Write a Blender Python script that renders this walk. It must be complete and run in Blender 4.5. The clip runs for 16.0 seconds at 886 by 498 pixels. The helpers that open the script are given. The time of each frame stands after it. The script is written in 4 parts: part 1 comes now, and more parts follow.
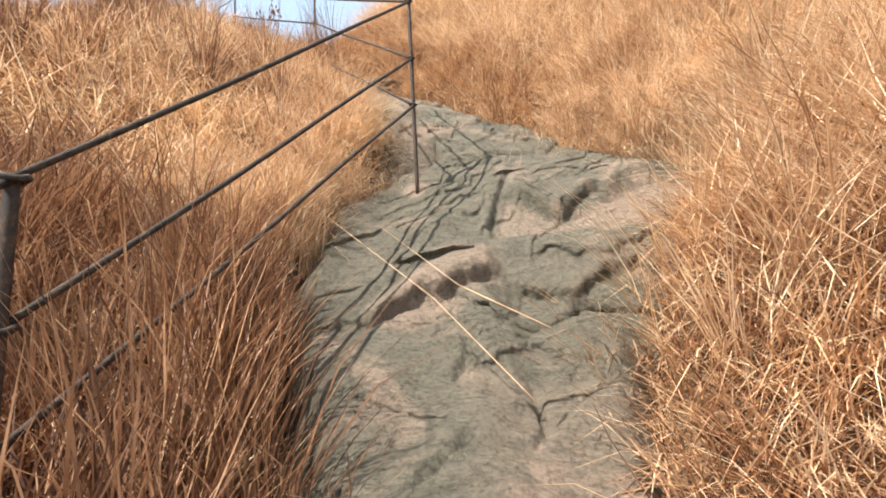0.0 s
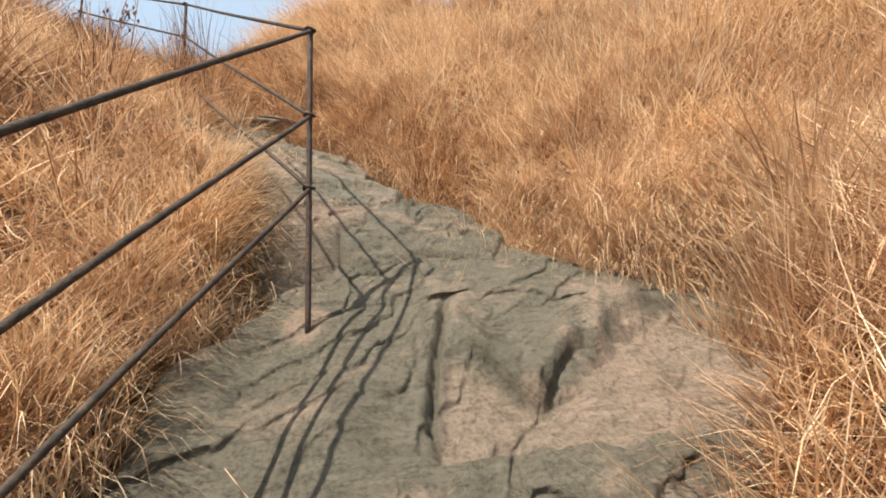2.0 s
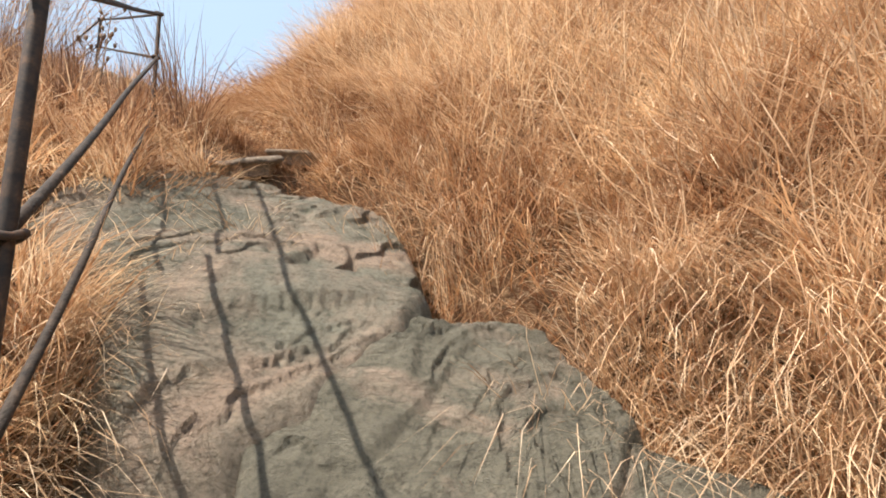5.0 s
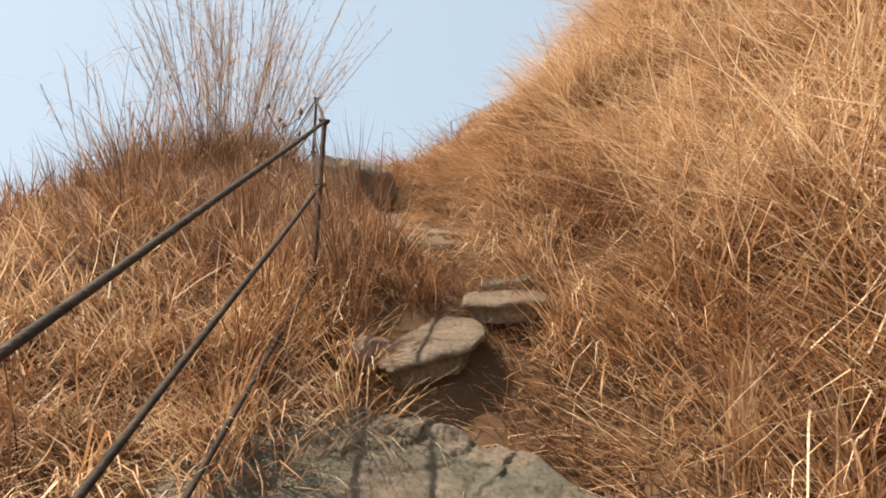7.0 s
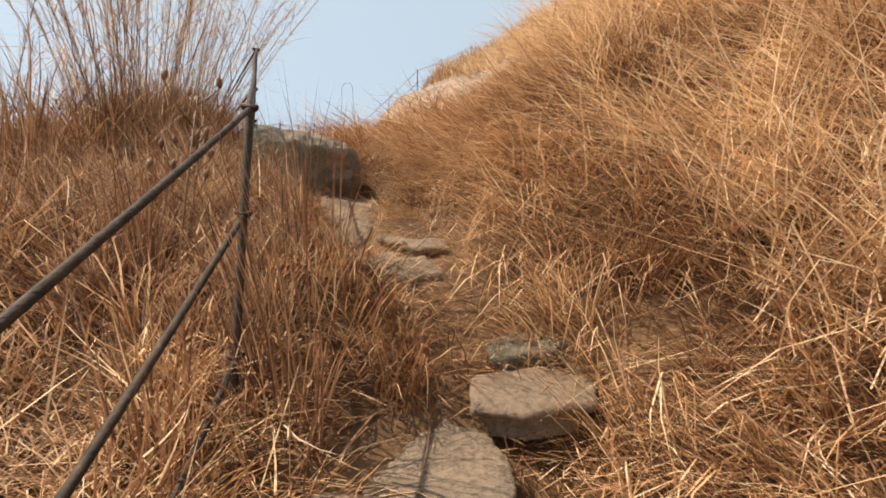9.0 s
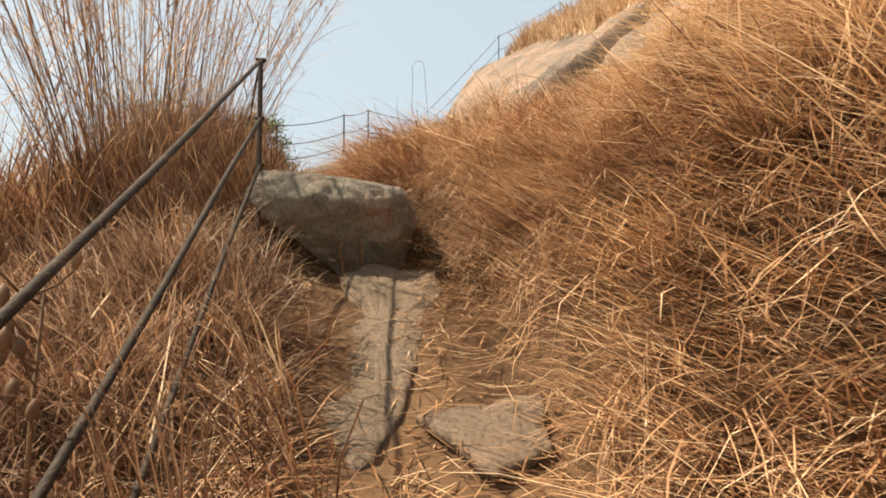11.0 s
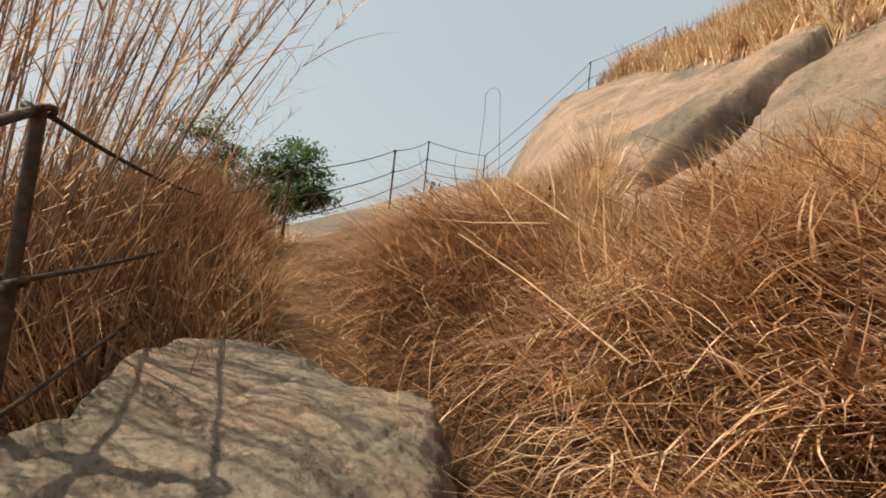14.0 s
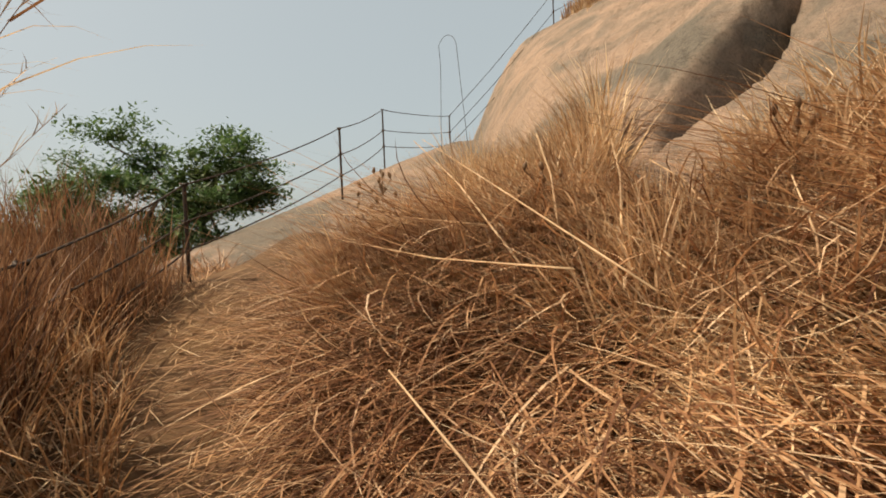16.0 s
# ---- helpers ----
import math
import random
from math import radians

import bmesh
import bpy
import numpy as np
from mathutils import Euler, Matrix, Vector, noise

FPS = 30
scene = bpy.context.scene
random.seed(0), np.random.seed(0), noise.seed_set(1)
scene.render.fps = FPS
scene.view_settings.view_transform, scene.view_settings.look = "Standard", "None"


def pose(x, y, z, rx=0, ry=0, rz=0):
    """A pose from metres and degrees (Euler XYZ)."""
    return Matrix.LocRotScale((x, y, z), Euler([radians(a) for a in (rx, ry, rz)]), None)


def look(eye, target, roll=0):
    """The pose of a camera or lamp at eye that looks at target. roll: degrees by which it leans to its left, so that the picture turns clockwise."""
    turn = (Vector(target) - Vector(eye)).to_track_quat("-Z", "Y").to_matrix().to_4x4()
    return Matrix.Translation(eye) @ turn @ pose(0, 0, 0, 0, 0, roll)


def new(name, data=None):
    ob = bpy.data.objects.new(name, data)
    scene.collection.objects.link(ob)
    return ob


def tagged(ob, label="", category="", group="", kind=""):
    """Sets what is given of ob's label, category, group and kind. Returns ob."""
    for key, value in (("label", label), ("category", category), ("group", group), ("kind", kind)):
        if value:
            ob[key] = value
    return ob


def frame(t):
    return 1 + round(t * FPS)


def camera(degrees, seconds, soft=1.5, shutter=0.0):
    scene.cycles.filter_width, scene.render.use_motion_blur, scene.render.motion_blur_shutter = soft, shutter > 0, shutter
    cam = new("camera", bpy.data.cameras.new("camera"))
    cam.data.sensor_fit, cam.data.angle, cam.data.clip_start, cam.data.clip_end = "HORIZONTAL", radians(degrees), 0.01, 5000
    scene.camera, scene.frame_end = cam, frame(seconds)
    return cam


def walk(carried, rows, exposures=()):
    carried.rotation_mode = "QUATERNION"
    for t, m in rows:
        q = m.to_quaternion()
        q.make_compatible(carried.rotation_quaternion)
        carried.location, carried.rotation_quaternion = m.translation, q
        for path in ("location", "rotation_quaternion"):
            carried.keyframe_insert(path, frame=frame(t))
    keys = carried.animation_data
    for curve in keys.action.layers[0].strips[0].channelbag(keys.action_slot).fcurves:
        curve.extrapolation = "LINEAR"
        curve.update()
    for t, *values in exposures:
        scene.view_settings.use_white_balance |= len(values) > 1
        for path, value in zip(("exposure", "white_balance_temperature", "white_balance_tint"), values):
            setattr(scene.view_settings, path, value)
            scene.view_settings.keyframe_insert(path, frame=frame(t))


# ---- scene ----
cam = camera(83.4, 16.0, soft=1.8)
PATH = [
    (0.0, (-0.071, 0.779, 1.323), (-0.055, 2.908, 1.684), -3.20),
    (0.5, (-0.089, 0.990, 1.374), (0.014, 3.095, 1.846), -3.54),
    (1.0, (-0.104, 1.304, 1.686), (0.076, 3.370, 2.291), -0.74),
    (1.5, (-0.144, 1.543, 1.765), (0.093, 3.602, 2.372), -0.28),
    (2.0, (-0.092, 1.768, 2.094), (0.376, 3.829, 2.545), -2.89),
    (2.5, (0.090, 2.061, 2.288), (0.608, 4.139, 2.566), -6.03),
    (3.0, (0.168, 2.270, 2.568), (0.565, 4.373, 2.867), -7.51),
    (3.2, (0.188, 2.394, 2.548), (0.554, 4.492, 2.909), -8.29),
    (5.3, (0.451, 3.392, 3.138), (0.331, 5.499, 3.599), -2.60),
    (5.5, (0.445, 3.559, 3.306), (0.215, 5.662, 3.741), -2.60),
    (6.0, (0.381, 3.754, 3.812), (-0.194, 5.791, 4.240), -2.84),
    (6.5, (0.340, 4.035, 3.852), (-0.529, 5.973, 4.242), -2.02),
    (7.0, (0.251, 4.356, 4.233), (-0.753, 6.221, 4.655), 0.51),
    (7.5, (0.155, 4.498, 4.299), (-0.811, 6.378, 4.742), 1.07),
    (8.0, (0.044, 4.626, 4.400), (-0.804, 6.568, 4.818), 0.95),
    (8.2, (0.031, 4.667, 4.444), (-0.817, 6.622, 4.789), 0.64),
    (10.3, (-0.653, 5.768, 5.323), (-1.579, 7.718, 5.385), 1.54),
    (10.5, (-0.645, 5.877, 5.367), (-1.630, 7.800, 5.374), 0.59),
    (11.0, (-0.733, 6.095, 5.581), (-1.923, 7.896, 5.630), 0.19),
    (11.5, (-0.971, 6.372, 5.752), (-2.185, 8.159, 5.758), 0.58),
    (12.0, (-0.977, 6.586, 5.813), (-2.243, 8.336, 5.809), 0.62),
    (12.5, (-0.992, 6.879, 6.072), (-2.502, 8.423, 6.114), -1.41),
    (13.0, (-1.310, 7.074, 6.158), (-2.914, 8.520, 6.171), 2.37),
    (13.5, (-1.585, 7.245, 6.372), (-3.069, 8.814, 6.434), 6.21),
    (14.0, (-1.864, 7.590, 6.438), (-3.257, 9.236, 6.551), 5.83),
    (14.5, (-2.125, 7.814, 6.553), (-3.362, 9.585, 6.570), 4.61),
    (15.0, (-2.351, 8.103, 6.728), (-3.432, 9.972, 6.670), 2.59),
    (15.5, (-2.335, 8.254, 6.790), (-3.491, 10.075, 6.667), -0.63),
    (16.0, (-2.468, 8.486, 6.811), (-3.800, 10.186, 6.755), -2.40),
]
walk(cam, [(t, look(eye, target, roll)) for t, eye, target, roll in PATH],
     exposures=[(0, 1.25, 6100, 10), (0.6, 1.27, 6150, 10), (1.0, 0.8, 6600, 10), (2.0, 0.92, 6350, 10), (2.6, 1.22, 6000, 10), (3.2, 1.2, 6050, 10), (5.5, 0.95, 6200, 10), (6, 0.85, 6500, 10), (9, 0.78, 6900, 10), (10.5, 0.82, 7300, 10), (11.1, 0.84, 7300, 10), (11.5, 0.75, 7500, 10), (12.5, 0.68, 7600, 10), (13.0, 0.5, 7600, 10), (14, 0.48, 7600, 10), (14.6, 0.36, 7600, 10), (16, 0.34, 7800, 10)])

# ---------------------------------------------------------------- light
world = bpy.data.worlds.new("sky")
scene.world = world
world.use_nodes = True
SUN_EL, SUN_FROM = radians(57), Vector((-0.80, -0.60, 0)).normalized()
wn = world.node_tree.nodes
sky = wn.new("ShaderNodeTexSky")
sky.sky_type, sky.sun_disc, sky.sun_elevation = "NISHITA", False, SUN_EL
sky.sun_rotation = math.atan2(SUN_FROM.x, SUN_FROM.y)
sky.air_density, sky.dust_density, sky.ozone_density = 1.0, 4.0, 1.0
wn["Background"].inputs["Strength"].default_value = 0.15
haze = wn.new("ShaderNodeMix")
haze.data_type = "RGBA"
haze.inputs[0].default_value, haze.inputs[7].default_value = 0.76, (2.4, 2.95, 3.4, 1)
world.node_tree.links.new(sky.outputs[0], haze.inputs[6])
world.node_tree.links.new(haze.outputs[2], wn["Background"].inputs["Color"])
sun = new("sun", bpy.data.lights.new("sun", "SUN"))
sun.data.energy, sun.data.angle, sun.data.color = 5.0, radians(0.6), (1.0, 0.93, 0.82)
sun.matrix_world = look(SUN_FROM * 30 * math.cos(SUN_EL) + Vector((0, 0, 30 * math.sin(SUN_EL))), (0, 0, 0))


# ---------------------------------------------------------------- materials
def material(name, rough=0.9):
    m = bpy.data.materials.new(name)
    m.use_nodes = True
    b = m.node_tree.nodes["Principled BSDF"]
    b.inputs["Roughness"].default_value = rough
    b.inputs["Specular IOR Level"].default_value = 0.25
    return m, m.node_tree.nodes, m.node_tree.links, b


def ramp(nodes, links, source, stops):
    r = nodes.new("ShaderNodeValToRGB")
    while len(r.color_ramp.elements) < len(stops):
        r.color_ramp.elements.new(0.5)
    for e, (p, c) in zip(r.color_ramp.elements, stops):
        e.position, e.color = p, (*c, 1)
    links.new(source, r.inputs[0])
    return r.outputs[0]


def noise_node(nodes, links, scale, detail=6, rough=0.6, stretch=None, dist=0.0):
    tc = nodes.new("ShaderNodeNewGeometry")
    n = nodes.new("ShaderNodeTexNoise")
    n.inputs["Scale"].default_value, n.inputs["Detail"].default_value = scale, detail
    n.inputs["Roughness"].default_value, n.inputs["Distortion"].default_value = rough, dist
    if stretch:
        mp = nodes.new("ShaderNodeMapping")
        mp.inputs["Scale"].default_value = stretch[:3]
        mp.inputs["Rotation"].default_value = [radians(a) for a in stretch[3:]]
        links.new(tc.outputs["Position"], mp.inputs[0])
        links.new(mp.outputs[0], n.inputs["Vector"])
    else:
        links.new(tc.outputs["Position"], n.inputs["Vector"])
    return n.outputs["Fac"]


def mix(nodes, links, fac, a, b, mode="MIX"):
    x = nodes.new("ShaderNodeMix")
    x.data_type, x.blend_type = "RGBA", mode
    for s, v in ((x.inputs[0], fac), (x.inputs[6], a), (x.inputs[7], b)):
        if hasattr(v, "is_output"):
            links.new(v, s)
        elif isinstance(v, (int, float)):
            s.default_value = v
        else:
            s.default_value = (*v, 1)
    return x.outputs[2]


def bump(nodes, links, bsdf, height, strength, dist, prev=None):
    b = nodes.new("ShaderNodeBump")
    b.inputs["Strength"].default_value, b.inputs["Distance"].default_value = strength, dist
    links.new(height, b.inputs["Height"])
    if prev:
        links.new(prev.outputs[0], b.inputs["Normal"])
    links.new(b.outputs[0], bsdf.inputs["Normal"])
    return b


def rock_material(name, grey, tan, lichen, tan_from, tan_to, tan_scale, relief=1.0):
    m, n, l, b = material(name, 0.9)
    big = noise_node(n, l, tan_scale, 7, 0.66, None, 0.8)
    patch = ramp(n, l, big, ((tan_from, (0, 0, 0)), (tan_to, (1, 1, 1))))
    # faces where the green weathered skin has split off
    at = n.new("ShaderNodeAttribute")
    at.attribute_name = "split_face"
    patch = mix(n, l, 1.0, patch, at.outputs["Fac"], "ADD")
    clip_ = n.new("ShaderNodeClamp")
    l.new(patch, clip_.inputs[0])
    patch = clip_.outputs[0]
    mid = noise_node(n, l, 9, 8, 0.7)
    g = mix(n, l, mid, [c * 0.78 for c in grey], [c * 1.2 for c in grey])
    t = mix(n, l, mid, [c * 0.88 for c in tan], [c * 1.12 for c in tan])
    col = mix(n, l, patch, g, t)
    spot = ramp(n, l, noise_node(n, l, 26, 6, 0.75), ((0.56, (0, 0, 0)), (0.70, (0.42, 0.42, 0.42))))
    col = mix(n, l, spot, col, lichen)
    # dark water streaks
    streak = ramp(n, l, noise_node(n, l, 2.4, 8, 0.72, (3.0, 1.0, 1.0, 0, 0, -14), 1.2), ((0.34, (0.66, 0.67, 0.66)), (0.46, (1, 1, 1))))
    col = mix(n, l, 1.0, col, streak, "MULTIPLY")
    # hairline cracks and dark chips
    hair = noise_node(n, l, 2.6, 9, 0.62, (1.0, 1.6, 1.2, 0, 0, 25), 1.4)
    crack = ramp(n, l, hair, ((0.488, (1, 1, 1)), (0.5, (0.42, 0.38, 0.35)), (0.505, (1, 1, 1))))
    col = mix(n, l, 0.6, col, crack, "MULTIPLY")
    pit = ramp(n, l, noise_node(n, l, 60, 5, 0.7), ((0.36, (0.55, 0.55, 0.53)), (0.5, (1, 1, 1)), (0.66, (1.16, 1.14, 1.1))))
    col = mix(n, l, 0.8, col, pit, "MULTIPLY")
    l.new(col, b.inputs["Base Color"])
    fine = noise_node(n, l, 110, 7, 0.8)
    chip = noise_node(n, l, 24, 9, 0.75, None, 0.5)
    layer = noise_node(n, l, 7, 9, 0.7, (0.7, 2.2, 1.8, 25, 0, 38), 0.8)
    p = bump(n, l, b, layer, 0.6 * relief, 0.045)
    p = bump(n, l, b, crack, 0.5, 0.015, p)
    scale_ = noise_node(n, l, 14, 7, 0.72, (0.5, 2.4, 1.4, 0, 0, 38), 0.8)
    p = bump(n, l, b, scale_, 0.6 * relief, 0.03, p)
    p = bump(n, l, b, chip, 0.5, 0.018, p)
    bump(n, l, b, fine, 0.5, 0.005, p)
    return m


M_ROCK = rock_material("grey_green_schist", (0.158, 0.137, 0.098), (0.30, 0.22, 0.158), (0.215, 0.19, 0.14), 0.53, 0.66, 2.2, 1.6)
M_SLAB = rock_material("weathered_slab", (0.19, 0.170, 0.124), (0.30, 0.215, 0.152), (0.25, 0.225, 0.168), 0.46, 0.66, 1.9, 1.6)
M_BOULDER = rock_material("boulder_stone", (0.28, 0.235, 0.178), (0.37, 0.25, 0.182), (0.32, 0.275, 0.21), 0.45, 0.62, 2.0, 1.3)
M_TRAIL = rock_material("sandy_trail_rock", (0.20, 0.15, 0.105), (0.24, 0.165, 0.112), (0.25, 0.2, 0.15), 0.40, 0.62, 2.0)
M_PATH = rock_material("trodden_stone", (0.155, 0.115, 0.08), (0.195, 0.138, 0.092), (0.2, 0.16, 0.115), 0.35, 0.60, 1.6, 0.4)
M_DOME = rock_material("pink_granite", (0.15, 0.125, 0.098), (0.34, 0.23, 0.165), (0.25, 0.19, 0.145), 0.40, 0.60, 0.6)


def ground_material():
    m, n, l, b = material("dry_ground", 0.95)
    a = noise_node(n, l, 2.0, 8, 0.65)
    c = ramp(n, l, a, ((0.3, (0.11, 0.062, 0.034)), (0.55, (0.21, 0.122, 0.065)), (0.75, (0.32, 0.2, 0.11))))
    f = noise_node(n, l, 60, 8, 0.8, (1, 6, 1, 0, 0, 35), 1.0)
    c = mix(n, l, 0.55, c, ramp(n, l, f, ((0.35, (0.25, 0.2, 0.16)), (0.65, (1, 0.95, 0.85)))), "MULTIPLY")
    # wooded plain far below, its haze painted as a paler colour by height
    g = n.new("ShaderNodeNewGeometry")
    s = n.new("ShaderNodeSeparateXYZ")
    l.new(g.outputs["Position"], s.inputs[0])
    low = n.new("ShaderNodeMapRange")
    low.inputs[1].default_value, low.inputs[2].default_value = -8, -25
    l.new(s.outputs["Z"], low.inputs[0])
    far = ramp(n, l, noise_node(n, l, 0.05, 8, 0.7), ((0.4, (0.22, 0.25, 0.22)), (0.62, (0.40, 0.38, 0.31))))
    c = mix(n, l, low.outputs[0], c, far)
    l.new(c, b.inputs["Base Color"])
    bump(n, l, b, f, 0.6, 0.03)
    return m


M_GROUND = ground_material()


def straw_material(name, stops, scale=1.6, through_light=0.3):
    """Dry stems: the hue varies from stem to stem and from clump to clump."""
    m, n, l, b = material(name, 0.62)
    g = n.new("ShaderNodeNewGeometry")
    c1 = ramp(n, l, g.outputs["Random Per Island"], stops)
    big = noise_node(n, l, scale, 4, 0.6)
    tint = ramp(n, l, big, ((0.32, (0.62, 0.50, 0.42)), (0.52, (1, 1, 1)), (0.72, (1.12, 1.08, 0.98))))
    c = mix(n, l, 1.0, c1, tint, "MULTIPLY")
    tuft = ramp(n, l, noise_node(n, l, scale * 4.5, 3, 0.6), ((0.3, (0.55, 0.47, 0.42)), (0.55, (1, 1, 1)), (0.75, (1.15, 1.12, 1.05))))
    c = mix(n, l, 1.0, c, tuft, "MULTIPLY")
    l.new(c, b.inputs["Base Color"])
    b.inputs["Specular IOR Level"].default_value = 0.35
    tr = n.new("ShaderNodeBsdfTranslucent")
    l.new(c, tr.inputs["Color"])
    ms = n.new("ShaderNodeMixShader")
    ms.inputs[0].default_value = through_light
    l.new(b.outputs[0], ms.inputs[1])
    l.new(tr.outputs[0], ms.inputs[2])
    l.new(ms.outputs[0], n["Material Output"].inputs["Surface"])
    return m


M_STRAW = straw_material("straw", ((0.0, (0.20, 0.092, 0.048)), (0.3, (0.45, 0.248, 0.122)), (0.65, (0.66, 0.41, 0.22)), (1.0, (0.88, 0.68, 0.45))))
M_PALE = straw_material("pale_straw", ((0.0, (0.42, 0.25, 0.13)), (0.5, (0.71, 0.48, 0.282)), (1.0, (0.89, 0.715, 0.50))))
M_BLEACHED = straw_material("bleached_blade", ((0.0, (0.42, 0.31, 0.22)), (1.0, (0.78, 0.66, 0.52))))
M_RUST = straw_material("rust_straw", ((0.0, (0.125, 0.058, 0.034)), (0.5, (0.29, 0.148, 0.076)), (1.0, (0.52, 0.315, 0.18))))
M_BRUSH = straw_material("dark_brush", ((0.0, (0.10, 0.05, 0.032)), (0.5, (0.32, 0.185, 0.112)), (1.0, (0.64, 0.46, 0.32))))
# golden-brown straw, toned darker to include the self-shadow deep among the stems
M_MOUND = straw_material("shade_toned_straw", ((0.0, (0.12, 0.050, 0.026)), (0.35, (0.31, 0.148, 0.072)), (0.75, (0.58, 0.335, 0.18)), (1.0, (0.86, 0.64, 0.43))))
M_REED = straw_material("reed_stalk", ((0.0, (0.15, 0.095, 0.075)), (0.5, (0.34, 0.22, 0.155)), (1.0, (0.56, 0.43, 0.31))))
M_PLUME = straw_material("reed_plume", ((0.0, (0.28, 0.20, 0.15)), (1.0, (0.55, 0.44, 0.34))))
M_LEAF = straw_material("green_leaf", ((0.0, (0.045, 0.10, 0.035)), (0.6, (0.09, 0.17, 0.055)), (1.0, (0.16, 0.24, 0.09))), 0.8)
M_WEED = straw_material("weed_stem", ((0.0, (0.18, 0.11, 0.06)), (1.0, (0.34, 0.21, 0.12))))


def iron_material():
    m, n, l, b = material("rusty_iron", 0.7)
    b.inputs["Metallic"].default_value = 0.35
    a = noise_node(n, l, 35, 6, 0.7)
    l.new(ramp(n, l, a, ((0.38, (0.035, 0.03, 0.027)), (0.55, (0.075, 0.05, 0.036)), (0.7, (0.16, 0.085, 0.05)))), b.inputs["Base Color"])
    bump(n, l, b, a, 0.4, 0.004)
    return m


def cable_material():
    m, n, l, b = material("steel_rope", 0.65)
    b.inputs["Metallic"].default_value = 0.1
    b.inputs["Specular IOR Level"].default_value = 0.1
    a = noise_node(n, l, 22, 6, 0.7)
    l.new(ramp(n, l, a, ((0.35, (0.03, 0.025, 0.02)), (0.6, (0.07, 0.05, 0.037)), (0.75, (0.14, 0.095, 0.065)))), b.inputs["Base Color"])
    bump(n, l, b, noise_node(n, l, 160, 3, 0.6, (1, 0.3, 1, 0, 0, 20)), 0.6, 0.006)
    return m


def bark_material():
    m, n, l, b = material("bark", 0.95)
    a = noise_node(n, l, 12, 8, 0.7, (1, 1, 0.25, 0, 0, 0))
    l.new(ramp(n, l, a, ((0.35, (0.06, 0.045, 0.035)), (0.65, (0.17, 0.13, 0.1)))), b.inputs["Base Color"])
    bump(n, l, b, a, 0.7, 0.03)
    return m


M_IRON, M_CABLE, M_BARK = iron_material(), cable_material(), bark_material()


# ---------------------------------------------------------------- shape of the hill
def lattice(ix, iy, seed):
    h = (ix.astype(np.int64) * 374761393 + iy.astype(np.int64) * 668265263 + seed * 974634777) & 0xFFFFFFFF
    h = ((h ^ (h >> 13)) * 1274126177) & 0xFFFFFFFF
    return ((h ^ (h >> 16)) & 0xFFFFFF) / float(0xFFFFFF)


def vnoise(x, y, seed=0):
    ix, iy = np.floor(x), np.floor(y)
    fx, fy = x - ix, y - iy
    fx, fy = fx * fx * (3 - 2 * fx), fy * fy * (3 - 2 * fy)
    a, b = lattice(ix, iy, seed), lattice(ix + 1, iy, seed)
    c, d = lattice(ix, iy + 1, seed), lattice(ix + 1, iy + 1, seed)
    return (a * (1 - fx) + b * fx) * (1 - fy) + (c * (1 - fx) + d * fx) * fy - 0.5


def fbm(x, y, seed=0, octaves=4, gain=0.5):
    s, amp = 0.0, 1.0
    for k in range(octaves):
        s = s + amp * vnoise(x * 2.03 ** k + 7.3 * k, y * 2.03 ** k - 3.1 * k, seed + k)
        amp *= gain
    return s


def smooth(a, b, v):
    u = np.clip((v - a) / (b - a), 0, 1)
    return u * u * (3 - 2 * u)


# the trodden line up the hill: x, y, height, bare width to its left and right
TRAIL = np.array([
    (0.25, -4.0, -3.75, 0.6, 0.4), (0.2, 0.8, -0.15, 0.65, 0.22), (0.15, 2.2, 0.92, 0.68, 0.25), (0.2, 3.13, 1.62, 0.92, 0.75),
    (0.3, 4.0, 2.27, 0.9, 1.75), (0.25, 4.8, 2.96, 0.55, 0.62), (-0.1, 5.45, 3.42, 1.1, 0.42), (-0.3, 6.0, 3.88, 0.45, 0.25),
    (-0.62, 6.45, 4.27, 0.28, 0.2), (-1.15, 7.05, 4.86, 0.22, 0.2), (-1.45, 7.5, 5.02, 0.3, 0.22), (-2.0, 8.0, 5.34, 0.35, 0.28),
    (-2.6, 8.45, 5.55, 0.3, 0.25), (-3.5, 8.85, 5.9, 0.2, 0.18), (-4.6, 9.45, 6.25, 0.25, 0.25), (-5.5, 10.5, 6.65, 0.5, 0.4)])


